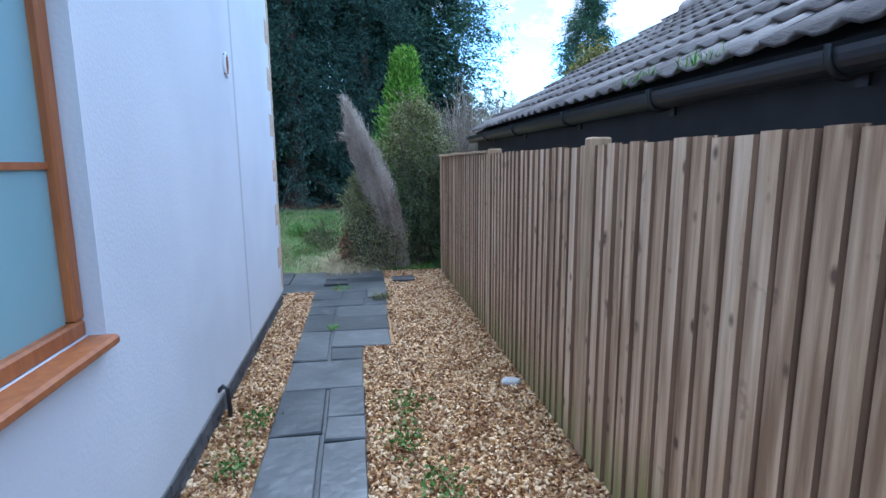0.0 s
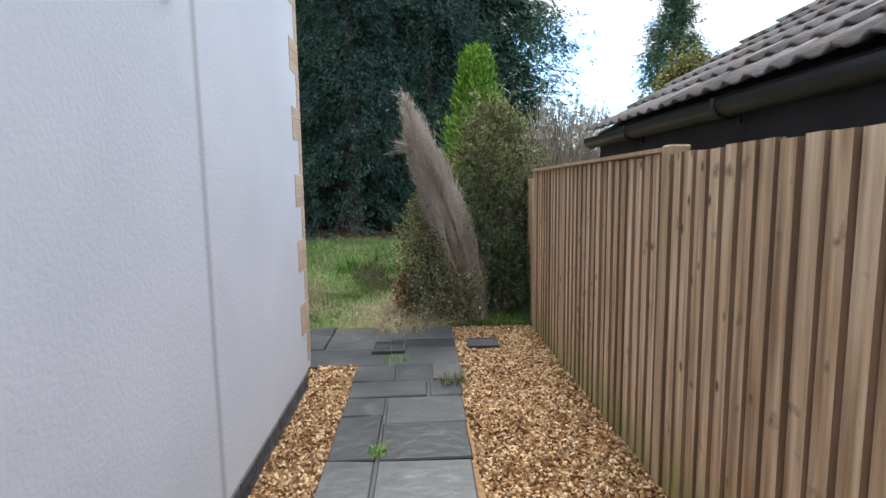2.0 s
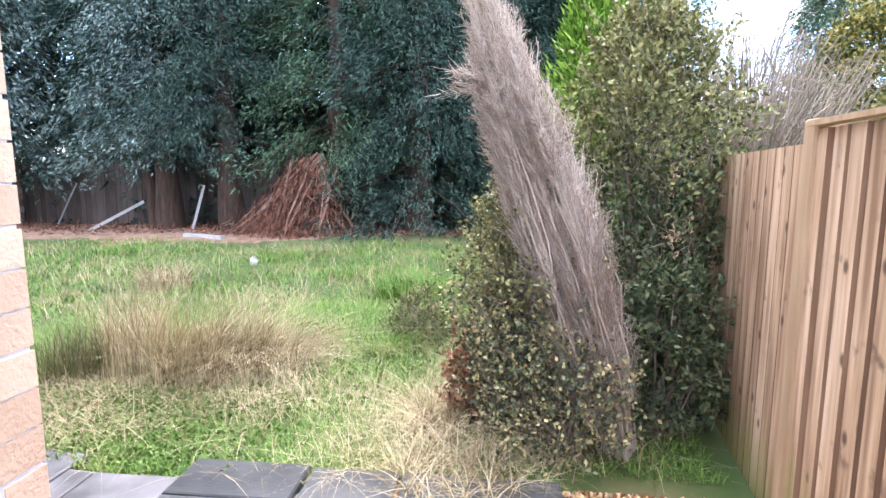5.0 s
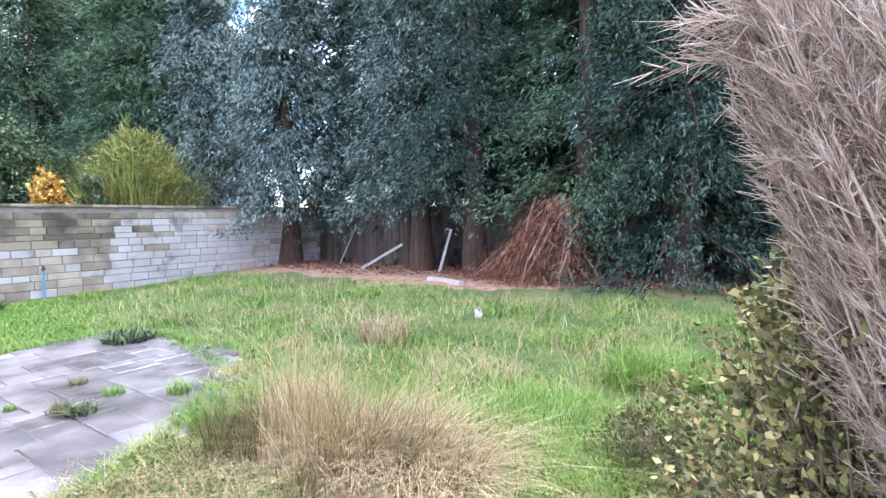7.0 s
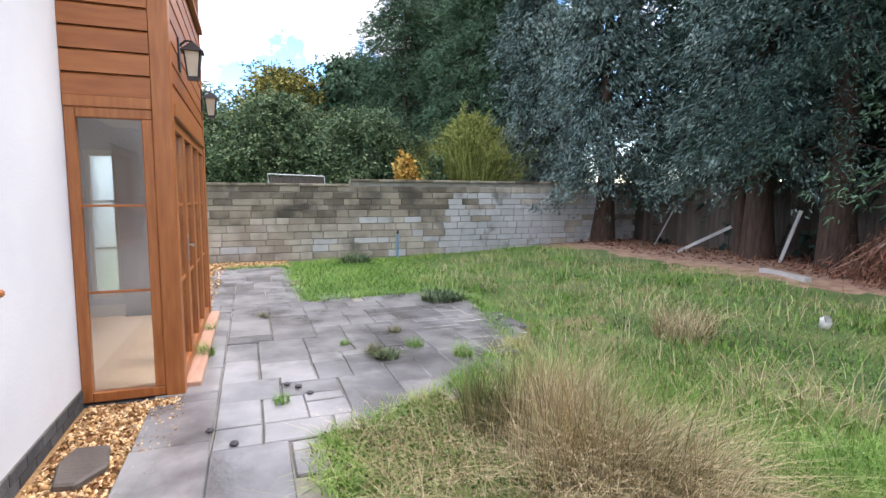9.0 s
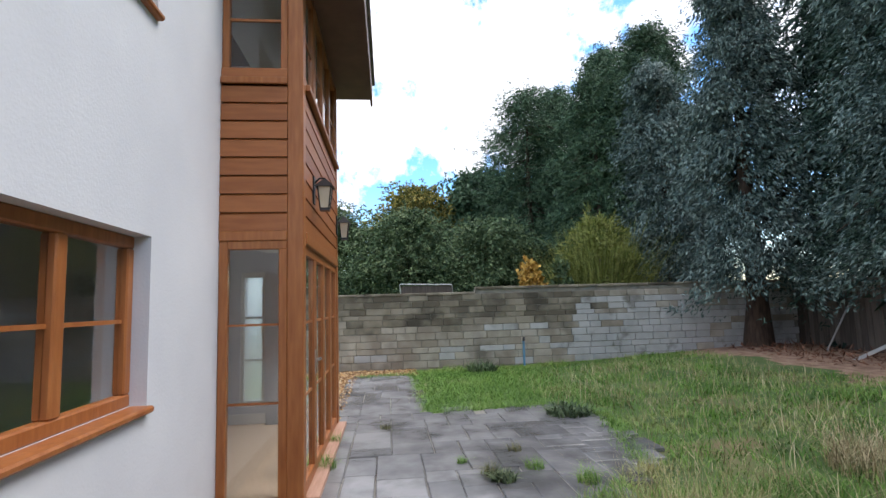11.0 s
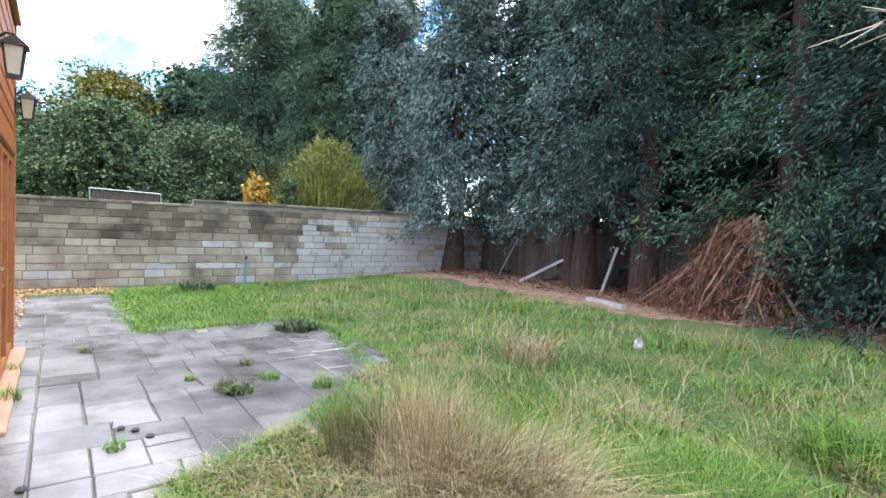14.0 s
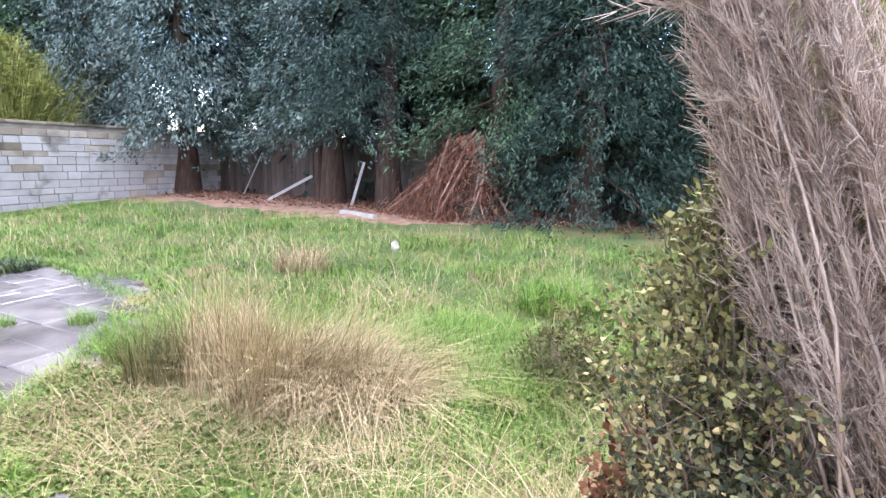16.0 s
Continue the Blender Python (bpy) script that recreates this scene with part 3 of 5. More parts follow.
CY, CS = 5.71, 5.90      # rear face of the house, end of its side wall
CP = 5.74               # end of the plinth, set back under the render
SW = (0.75, 1.88, 0.93, 2.15)
ws = part("wall_east", wall_cells("x", -1.17, -0.87, -5, CS, 0.11, 5.0, [SW]), M_RENDER)
tagged(ws, "white rendered house side wall with faint streaks", "wall", kind="structure")
RW1, RW2 = (-3.17, -1.75, 1.03, 1.98), (-3.17, -1.9, 3.32, 4.5)
wr = part("wall_north", wall_cells("y", CY - 0.3, CY, -4.38, -1.17, 0.11, 5.0, [RW1, RW2]), M_RENDER)
tagged(wr, "white rendered rear house wall beside timber bay", "wall", kind="structure")
tagged(part("wall_south", box((-7.42, -1.17, -5, -4.7, 0, 5.0)), M_RENDER), "plain white rendered wall", "wall", kind="structure")
WW = (5.06, 5.38, 0.25, 2.05)
tagged(part("wall_west", wall_cells("x", -7.72, -7.42, -5, CY, 0, 5.0, [WW, (5.06, 5.38, 3.4, 4.5), (3.0, 3.8, 0.25, 2.05)]), M_RENDER), "plain white rendered wall", "wall", kind="structure")
tagged(part("house_roof", prism([(-7.9, -5.2), (-0.6, -5.2), (-0.6, CY + 0.25), (-7.9, CY + 0.25)], 5.0, 5.2), M_OAKDARK), "brown eaves and roof of the house", "roof", kind="structure")

PL = thing("plinth", "dark grey engineering brick plinth under white render", "plinth", kind="structure")
for row in range(2):
    z0 = -0.03 + row * 0.07
    y = -1.0 - (0.11 if row else 0)
    while y < CP - 0.02:
        y1 = min(y + 0.215, CP + 0.012)
        part("brick", box((-1.17, -0.858, y, y1, z0, z0 + 0.063)), M_PLINTH, PL)
        y += 0.225
    x = -1.0 - (0.11 if row else 0)
    while x > -4.3:
        part("brick", box((max(x - 0.215, -4.36), x, CY - 0.2, CY + 0.012, z0, z0 + 0.063)), M_PLINTH, PL)
        x -= 0.225
part("mortar", box((-1.16, -0.866, -1.0, CP + 0.003, -0.06, 0.108), (-4.36, -1.16, CY - 0.2, CY + 0.004, -0.06, 0.108)), M_MORTAR, PL)

# exposed quoin bricks at the corner
QU = thing("quoin", "peach brick quoins showing through render edge", "quoin", kind="structure")
zq, lng = 0.17, False
while zq < 4.9:
    y0 = CS - (0.24 if lng else 0.08)
    for k in range(3):
        part("brick", box((-0.98, -0.866, y0, CS + 0.006, zq + k * 0.075, zq + k * 0.075 + 0.07)), M_QUOIN, QU)
    zq += 0.23
    lng = not lng

# wall vent
vt = thing("wall_vent", "small arched brown wall vent with pale rim", "vent", -0.866, 3.9, 2.17)
V, F = tube([(0.004, 0.05 * math.cos(a), 0.075 * math.sin(a)) for a in np.linspace(0, 2 * np.pi, 17)], [0.011] * 17, 6)
mesh_part("rim", (V, F), M_WHITE, vt)
part("backing", box((-0.01, 0.004, -0.042, 0.042, -0.068, 0.068)), M_OAKDARK, vt)
for i in range(6):
    part("slat", box((0.004, 0.011, -0.04, 0.04, -0.055 + i * 0.02, -0.045 + i * 0.02)), M_OAK, vt)
pc = thing("cable_pipe", "bent grey cable stub emerging at the wall base", "pipe", -0.84, 3.12, 0)
mesh_part("hook", tube([(-0.03, 0, 0.16), (0.0, 0, 0.19), (0.025, 0, 0.17), (0.03, 0, 0.05), (0.03, 0.0, -0.02)], [0.014] * 5, 7), M_BLACK, pc)


def window(name, label, axis, c, a0, a1, z0, z1, out, glassm, mull=(), bars=(), sill=True, fw=0.07, depth=0.07, setback=0.09):
    """An oak window in an opening: frame, mullions, glazing bars, panes, sill. out: +1 or -1 along the axis."""
    t = thing(name, label, "window", kind="structure")
    f0, f1 = sorted((c - out * setback, c - out * (setback + depth)))
    g0 = (f0 + f1) / 2

    def bx(p, q, r, s, u=f0, v=f1):
        return box((u, v, p, q, r, s) if axis == "x" else (p, q, u, v, r, s))

    part("window_frame", bx(a0, a1, z0, z0 + fw), M_OAK, t, bevel=0.008)
    part("window_frame", bx(a0, a1, z1 - fw, z1), M_OAK, t, bevel=0.008)
    part("window_frame", bx(a0, a0 + fw, z0 + fw, z1 - fw), M_OAK, t, bevel=0.008)
    part("window_frame", bx(a1 - fw, a1, z0 + fw, z1 - fw), M_OAK, t, bevel=0.008)
    cuts = [a0 + fw, *[m for m in mull], a1 - fw]
    for m in mull:
        part("mullion", bx(m - fw * 0.6, m + fw * 0.6, z0 + fw, z1 - fw, f0 - 0.004, f1 + 0.004), M_OAK, t, bevel=0.008)
    for b in bars:
        part("glazing_bar", bx(a0 + fw, a1 - fw, b - 0.011, b + 0.011, g0 - 0.012, g0 + 0.012), M_OAK, t)
    for i in range(len(cuts) - 1):
        p, q = cuts[i] + (fw * 0.6 if i else 0), cuts[i + 1] - (fw * 0.6 if i < len(mull) else 0)
        o = part("pane", bx(p, q, z0 + fw, z1 - fw, g0 - 0.004, g0 + 0.004), glassm, t)
        o.visible_shadow = False
    if sill:
        s0, s1 = sorted((c - out * setback, c + out * 0.045))
        part("window_sill", bx(a0 - 0.0, a1 + 0.0, z0 - 0.035, z0 + 0.002, s0, s1), M_OAK, t, bevel=0.01)
    return t


window("window_1", "golden oak framed side window with frosted glass", "x", -0.87, SW[0], SW[1], SW[2], SW[3], 1, M_FROST, bars=(1.5,), setback=0.06, fw=0.058)
window("window_2", "golden oak rear window with two casements", "y", CY, RW1[0], RW1[1], RW1[2], RW1[3], 1, M_GLASS, mull=(-2.5,), bars=(1.5,))
window("window_3", "golden oak upper rear window", "y", CY, RW2[0], RW2[1], RW2[2], RW2[3], 1, M_GLASS, mull=(-2.5,), bars=(3.9,))

# rooms behind the windows
tagged(part("floor", box((-7.42, -1.17, -4.7, 5.4, -0.05, 0.03), (-7.3, -4.5, 5.4, 6.3, -0.05, 0.03))  , M_CARPET), "beige carpeted floor indoors", "floor", kind="structure")
tagged(part("ceiling", box((-7.42, -1.17, -4.7, 5.4, 2.45, 2.6), (-7.3, -4.5, 5.4, 6.3, 2.3, 2.6)), M_INWALL), "plain white indoor ceiling", "ceiling", kind="structure")
tagged(part("wall_inner", box((-7.42, -1.17, 2.6, 2.7, 0.03, 2.45), (-4.3, -4.2, 2.7, 5.45, 0.03, 2.45), (-7.42, -1.17, 2.6, 2.7, 2.6, 5.0), (-4.3, -4.2, 2.7, 5.45, 2.6, 5.0))  , M_INWALL), "pale grey plastered indoor wall", "wall", kind="structure")
# ---------- timber bay ----------
BX0, BX1, BY = -7.30, -4.36, 6.38
bay = thing("timber_bay", "two-storey golden oak clad bay with glazed doors", "bay", kind="structure")


def bar(name, x0, x1, y0, y1, z0, z1, m=None, bev=0.006, label="", owner=None):
    return part(name, box((x0, x1, y0, y1, z0, z1)), m or M_OAK, owner or bay, label, bevel=bev)


bar("corner_post", BX1 - 0.13, BX1, BY - 0.13, BY, -0.02, 4.6)
bar("corner_post", BX0, BX0 + 0.13, BY - 0.13, BY, -0.02, 4.6)
bar("base_course", BX0, BX1 - 0.01, 5.5, BY - 0.02, -0.07, -0.021, M_PLINTH)
# side glazing, ground floor
bar("side_frame", BX1 - 0.08, BX1 - 0.005, CY + 0.002, CY + 0.07, 0.0, 2.1)
bar("side_frame", BX1 - 0.08, BX1 - 0.005, BY - 0.2, BY - 0.131, 0.07, 2.03)
bar("side_frame", BX1 - 0.08, BX1 - 0.005, CY + 0.07, BY - 0.131, 0.0, 0.07)
bar("side_frame", BX1 - 0.08, BX1 - 0.005, CY + 0.07, BY - 0.131, 2.03, 2.1)
bar("head_board", BX1 - 0.1, BX1 + 0.006, CY + 0.002, BY - 0.131, 2.1, 2.18)
o = bar("pane", BX1 - 0.045, BX1 - 0.037, CY + 0.07, BY - 0.2, 0.07, 2.03, M_GLASS, 0)
o.visible_shadow = False
for zb in (0.8, 1.42):
    bar("glazing_bar", BX1 - 0.052, BX1 - 0.03, CY + 0.07, BY - 0.2, zb - 0.009, zb + 0.009, bev=0)
# cladding of the side
z = 2.18
while z < 3.42:
    bm = bmesh.new()
    y0, y1 = CY + 0.002, BY - 0.131
    pr = [(-0.03, z), (0.004, z), (0.0, z + 0.135), (-0.012, z + 0.147), (-0.03, z + 0.147)]
    A = [bm.verts.new((BX1 + a, y0, b)) for a, b in pr]
    B = [bm.verts.new((BX1 + a, y1, b)) for a, b in pr]
    bm.faces.new(A)
    bm.faces.new(B[::-1])
    for i in range(5):
        bm.faces.new((A[i], B[i], B[(i + 1) % 5], A[(i + 1) % 5]))
    bmesh.ops.recalc_face_normals(bm, faces=bm.faces)
    part("cladding_board", bm, M_CLAD, bay)
    x0, x1 = BX0 + 0.13, BX1 - 0.131
    bm = bmesh.new()
    A = [bm.verts.new((x0, BY - 0.01 + a, b)) for a, b in pr]
    B = [bm.verts.new((x1, BY - 0.01 + a, b)) for a, b in pr]
    bm.faces.new(A)
    bm.faces.new(B[::-1])
    for i in range(5):
        bm.faces.new((A[i], B[i], B[(i + 1) % 5], A[(i + 1) % 5]))
    bmesh.ops.recalc_face_normals(bm, faces=bm.faces)
    part("cladding_board", bm, M_CLAD, bay)
    z += 0.155
bar("cladding_backing", BX1 - 0.06, BX1 - 0.032, CY + 0.002, BY - 0.131, 2.18, 3.44)
bar("cladding_backing", BX0 + 0.13, BX1 - 0.131, BY - 0.07, BY - 0.042, 2.18, 3.44)
bar("sill_board", BX1 - 0.1, BX1 + 0.03, CY + 0.002, BY - 0.131, 3.42, 3.475)
bar("sill_board", BX0 + 0.13, BX1 - 0.131, BY - 0.1, BY + 0.04, 3.42, 3.475)
bar("head_board", BX0 + 0.13, BX1 - 0.131, BY - 0.1, BY + 0.012, 2.08, 2.18)
# upper glazing
for y0, y1, z0, z1 in ((CY + 0.002, CY + 0.06, 3.475, 4.6), (BY - 0.19, BY - 0.131, 3.475, 4.6), (CY + 0.06, BY - 0.19, 4.54, 4.6), (CY + 0.06, BY - 0.19, 3.475, 3.53)):
    bar("side_frame", BX1 - 0.08, BX1 - 0.01, y0, y1, z0, z1)
bar("glazing_bar", BX1 - 0.055, BX1 - 0.03, CY + 0.06, BY - 0.19, 3.99, 4.012, bev=0)
bar("pane", BX1 - 0.046, BX1 - 0.038, CY + 0.06, BY - 0.19, 3.53, 4.54, M_GLASS, 0).visible_shadow = False
nleaf = 4
wl = (BX1 - 0.131 - BX0 - 0.13) / nleaf
for i in range(nleaf):
    x0 = BX0 + 0.13 + i * wl
    x1 = x0 + wl
    for zz0, zz1, nm in ((0.03, 2.08, "door_leaf"), (3.475, 4.6, "upper_casement")):
        d = part(nm, box((x0 + 0.004, x0 + 0.075, BY - 0.075, BY - 0.015, zz0, zz1), (x1 - 0.075, x1 - 0.004, BY - 0.075, BY - 0.015, zz0, zz1),
                         (x0 + 0.075, x1 - 0.075, BY - 0.075, BY - 0.015, zz0, zz0 + 0.09), (x0 + 0.075, x1 - 0.075, BY - 0.075, BY - 0.015, zz1 - 0.08, zz1)), M_OAK, bay)
        p = part("pane", box((x0 + 0.075, x1 - 0.075, BY - 0.05, BY - 0.042, zz0 + 0.09, zz1 - 0.08)), M_GLASS, d)
        p.visible_shadow = False
        for b in ((0.8, 1.42) if nm == "door_leaf" else (4.0,)):
            part("glazing_bar", box((x0 + 0.075, x1 - 0.075, BY - 0.057, BY - 0.035, b - 0.011, b + 0.011)), M_OAK, d)
        if nm == "door_leaf" and i == nleaf - 1:
            part("door_handle", box((x0 + 0.02, x0 + 0.05, BY - 0.015, BY - 0.005, 0.93, 1.15), (x0 + 0.028, x0 + 0.042, BY - 0.005, BY + 0.04, 1.06, 1.075), (x0 + 0.028, x0 + 0.14, BY + 0.03, BY + 0.045, 1.058, 1.077)), M_METAL, d, "chrome lever handle")
bar("threshold", BX0 + 0.02, BX1 - 0.15, BY - 0.08, BY + 0.10, -0.02, 0.028, M_PINK, label="pale pinkish timber threshold")
bar("ceiling_board", BX0 + 0.13, BX1 - 0.1, 5.4, BY - 0.1, 4.56, 4.596, M_INWALL, 0, "pale plastered ceiling")
# bay roof with deep eaves
part("soffit", box((BX0 - 0.3, BX1 + 0.12, CY + 0.004, 6.85, 4.6, 4.66)), M_OAKDARK, bay)
part("bargeboard", box((BX1 + 0.12, BX1 + 0.15, CY + 0.004, 6.88, 4.56, 4.82)), M_OAKDARK, bay)
part("fascia", box((BX0 - 0.3, BX1 + 0.12, 6.85, 6.88, 4.5, 4.82)), M_OAKDARK, bay)
part("bay_roof", prism([(BX0 - 0.3, CY + 0.004), (BX1 + 0.15, CY + 0.004), (BX1 + 0.15, 6.92), (BX0 - 0.3, 6.92)], 4.82, 4.88), M_TILE, bay)
tagged(part("bay_room", box((BX0 + 0.02, BX1 - 0.1, 5.4, BY - 0.1, 2.62, 2.7)), M_CARPET), "upper bay floor", "floor", kind="structure")


def lantern(x, y, z):
    t = thing("wall_lantern", "black framed wall lantern with cream glass", "lantern", x, y, z, group="bay lanterns")
    part("back_plate", box((-0.05, 0.05, -0.012, 0.006, -0.1, 0.16)), M_BLACK, t)
    mesh_part("bracket", tube([(0, 0, 0.1), (0, 0.05, 0.15), (0, 0.1, 0.15), (0, 0.1, 0.1)], [0.01] * 4, 6), M_BLACK, t)
    bm = bmesh.new()
    bmesh.ops.create_cone(bm, cap_ends=True, segments=4, radius1=0.055, radius2=0.085, depth=0.2, matrix=Matrix.Translation((0, 0.1, -0.04)) @ Matrix.Rotation(radians(45), 4, 'Z'))
    part("glass_body", bm, M_LAMPGLASS, t)
    bm = bmesh.new()
    bmesh.ops.create_cone(bm, cap_ends=True, segments=4, radius1=0.125, radius2=0.02, depth=0.08, matrix=Matrix.Translation((0, 0.1, 0.1)) @ Matrix.Rotation(radians(45), 4, 'Z'))
    part("cap", bm, M_BLACK, t)
    for sx in (-1, 1):
        for sy in (-1, 1):
            mesh_part("rib", tube([(sx * 0.04, 0.1 + sy * 0.04, -0.145), (sx * 0.062, 0.1 + sy * 0.062, 0.065)], [0.007, 0.007], 4), M_BLACK, t)
    part("bottom", box((-0.045, 0.045, 0.055, 0.145, -0.165, -0.14)), M_BLACK, t)


lantern(-5.0, BY, 2.62)
lantern(-7.2, BY, 2.62)

# white window of the room seen through the bay
dfr = thing("window_4", "tall white framed indoor window with glazing bars", "window", kind="structure")
part("window_frame", box((-7.52, -7.44, 5.06, 5.1, 0.25, 2.05), (-7.52, -7.44, 5.34, 5.38, 0.25, 2.05), (-7.52, -7.44, 5.1, 5.34, 1.98, 2.05), (-7.52, -7.44, 5.1, 5.34, 0.25, 0.32)), M_WHITE, dfr)
for zb in (0.85, 1.42):
    part("glazing_bar", box((-7.5, -7.46, 5.1, 5.34, zb, zb + 0.025)), M_WHITE, dfr)
part("pane", box((-7.483, -7.477, 5.1, 5.34, 0.32, 1.98)), glass("obscured_glass", (0.96, 0.97, 0.97), 0.55), dfr).visible_shadow = False
tagged(part("baseboard", box((-7.418, -7.4, 2.7, 5.4, 0.03, 0.16), (-7.4, -4.3, 2.7, 2.72, 0.03, 0.16)), M_WHITE), "white skirting board", "baseboard", kind="structure")

# ---------- close-board fence by the path ----------
FENCE = thing("close_board_fence", "weathered brown featheredge board fence, green at foot", "fence", kind="structure")


def fx(y):
    return 1.10 + 0.006 * y


def fence_board(h):
    bm = bmesh.new()
    pr = [(0.0, 0.0), (0.0, 0.104), (-0.016, 0.104), (-0.026, 0.018), (-0.008, 0.009), (-0.006, 0.0)]
    lo = [bm.verts.new((a, b, 0)) for a, b in pr]
    hi = [bm.verts.new((a, b, h)) for a, b in pr]
    bm.faces.new(lo[::-1])
    bm.faces.new(hi)
    for i in range(6):
        j = (i + 1) % 6
        bm.faces.new((lo[i], lo[j], hi[j], hi[i]))
    bmesh.ops.recalc_face_normals(bm, faces=bm.faces)
    me = bpy.data.meshes.new("board")
    bm.to_mesh(me)
    bm.free()
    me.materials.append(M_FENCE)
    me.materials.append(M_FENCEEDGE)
    # Faces towards -y take the painted overlap shadow colour.
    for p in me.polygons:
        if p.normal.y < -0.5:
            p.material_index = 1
    return me


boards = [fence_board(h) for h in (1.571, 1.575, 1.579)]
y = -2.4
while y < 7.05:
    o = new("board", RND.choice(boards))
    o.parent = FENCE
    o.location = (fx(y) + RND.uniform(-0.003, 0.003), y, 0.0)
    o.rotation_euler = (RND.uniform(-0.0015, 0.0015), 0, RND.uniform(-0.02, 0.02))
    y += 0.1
for yp in (-1.4, 0.45, 2.39, 4.36, 6.07, 7.13):
    part("post", box((fx(yp) - 0.028, fx(yp) + 0.075, yp - 0.04, yp + 0.04, -0.2, 1.615)), M_POST, FENCE, bevel=0.008)
for zr in (0.3, 0.85, 1.4):
    part("rail", box((1.15, 1.20, -2.4, 7.1, zr, zr + 0.07)), M_POST, FENCE)
part("cap_rail", box((1.085, 1.16, 4.40, 7.09, 1.585, 1.605)), M_POST, FENCE)
FENCE2 = thing("old_fence", "old greenish board fence beyond the bush", "fence", kind="structure")
for i in range(60):
    o = new("board", boards[0])
    o.parent = FENCE2
    o.location = (1.17 + 0.014 * i, 7.19 + i * 0.1, -0.04)

# ---------- neighbour's garage ----------
GY0, GY1 = -3.0, 6.08
gar = thing("garage", "low garage with black gutter and brown tiled roof", "garage", kind="structure")
part("wall", box((1.75, 6.2, GY0, GY1 - 0.12, -0.1, 1.62)), M_GBRICK, gar)
part("soffit", box((1.45, 1.75, GY0, GY1, 1.585, 1.60)), M_FASCIA, gar)
part("fascia", box((1.40, 1.45, GY0, GY1, 1.56, 1.83)), M_FASCIA, gar, "black painted fascia board")
for yb in (2.0, 3.6, 5.1):
    part("pale_block", box((1.62, 1.74, yb, yb + 0.24, 1.3, 1.57)), M_GBRICK, gar)
# half-round gutter
n = 12
prof = [(-0.06 * math.cos(a), -0.062 * math.sin(a)) for a in np.linspace(-0.15, math.pi + 0.1, n)] + [(0.053 * math.cos(a), -0.054 * math.sin(a)) for a in np.linspace(0.1, math.pi - 0.15, n)]
bm = bmesh.new()
A = [bm.verts.new((1.335 + a, GY0, 1.79 + b)) for a, b in prof]
B = [bm.verts.new((1.335 + a, GY1 + 0.03, 1.79 + b)) for a, b in prof]
for i in range(len(prof)):
    j = (i + 1) % len(prof)
    bm.faces.new((A[i], A[j], B[j], B[i]))
bm.faces.new(A)
bm.faces.new(B[::-1])
bmesh.ops.recalc_face_normals(bm, faces=bm.faces)
part("gutter", bm, M_BLACK, gar, "black half-round plastic gutter")
for yb in (1.3, 2.2, 3.2, 4.3, 5.3):
    V, F = tube([(1.335 - 0.064 * math.cos(a), yb, 1.79 - 0.066 * math.sin(a)) for a in np.linspace(-0.3, math.pi * 0.95, 9)], [0.012] * 9, 5)
    mesh_part("gutter_bracket", (V, F), M_BLACK, gar)
    part("bracket_arm", box((1.39, 1.42, yb - 0.02, yb + 0.02, 1.70, 1.76)), M_BLACK, gar)
slope = radians(29)


def tile_mesh():
    w, l, nseg = 0.30, 0.40, 12
    V, F = [], []
    prof = [(w * i / nseg, 0.022 * max(0, math.cos(2 * math.pi * 2 * i / nseg)) ** 0.8 if math.cos(4 * math.pi * i / nseg) > 0 else 0.0) for i in range(nseg + 1)]
    for u, lift in ((0, 0.030), (l, 0.0)):
        for k, (a, b) in enumerate(prof):
            V.append((u, a, b + lift))
        for k, (a, b) in enumerate(prof):
            V.append((u, a, b + lift - 0.014))
    m = nseg + 1
    for k in range(nseg):
        F.append((k, k + 1, 2 * m + k + 1, 2 * m + k))
        F.append((m + k, 3 * m + k, 3 * m + k + 1, m + k + 1))
        F.append((k, m + k, m + k + 1, k + 1))
    me = quads("tile", V, F)
    me.materials.append(M_TILE)
    return me


tm = tile_mesh()
part("underlay", prism([(1.38, GY0), (3.95, GY0), (3.95, GY1 - 0.03), (1.38, GY1 - 0.03)], 0, 0.02), M_FASCIA, gar).matrix_basis = Matrix.Translation((1.38, 0, 1.82)) @ Matrix.Rotation(-slope, 4, 'Y') @ Matrix.Translation((-1.38, 0, 0))
for r in range(9):
    u = -0.03 + r * 0.33
    for c in range(30):
        o = new("tile", tm)
        o.parent = gar
        y = GY1 - 0.3 - c * 0.298
        o.matrix_basis = Matrix.Translation((1.36 + u * math.cos(slope), y, 1.855 + u * math.sin(slope))) @ Matrix.Rotation(-slope + RND.uniform(-0.008, 0.008), 4, 'Y') @ Matrix.Rotation(RND.uniform(-0.006, 0.006), 4, 'Z')
xr, zr = 1.36 + 2.98 * math.cos(slope), 1.855 + 2.98 * math.sin(slope)
for c in range(20):
    y = GY1 - c * 0.45
    V, F = tube([(xr, y, zr - 0.03), (xr, y - 0.44, zr - 0.02)], [0.13, 0.12], 10)
    mesh_part("ridge_tile", (V, F), M_TILE, gar)
part("far_slope", prism([(0, GY0), (2.6, GY0), (2.6, GY1), (0, GY1)], 0, 0.04), M_TILE, gar).matrix_basis = Matrix.Translation((xr, 0, zr)) @ Matrix.Rotation(slope, 4, 'Y')
rng = np.random.default_rng(77)
P = np.stack([rng.normal(1.36, 0.03, 160), rng.choice([1.9, 2.35, 2.0, 2.5], 160) + rng.normal(0, 0.05, 160), np.full(160, 1.87)], 1)
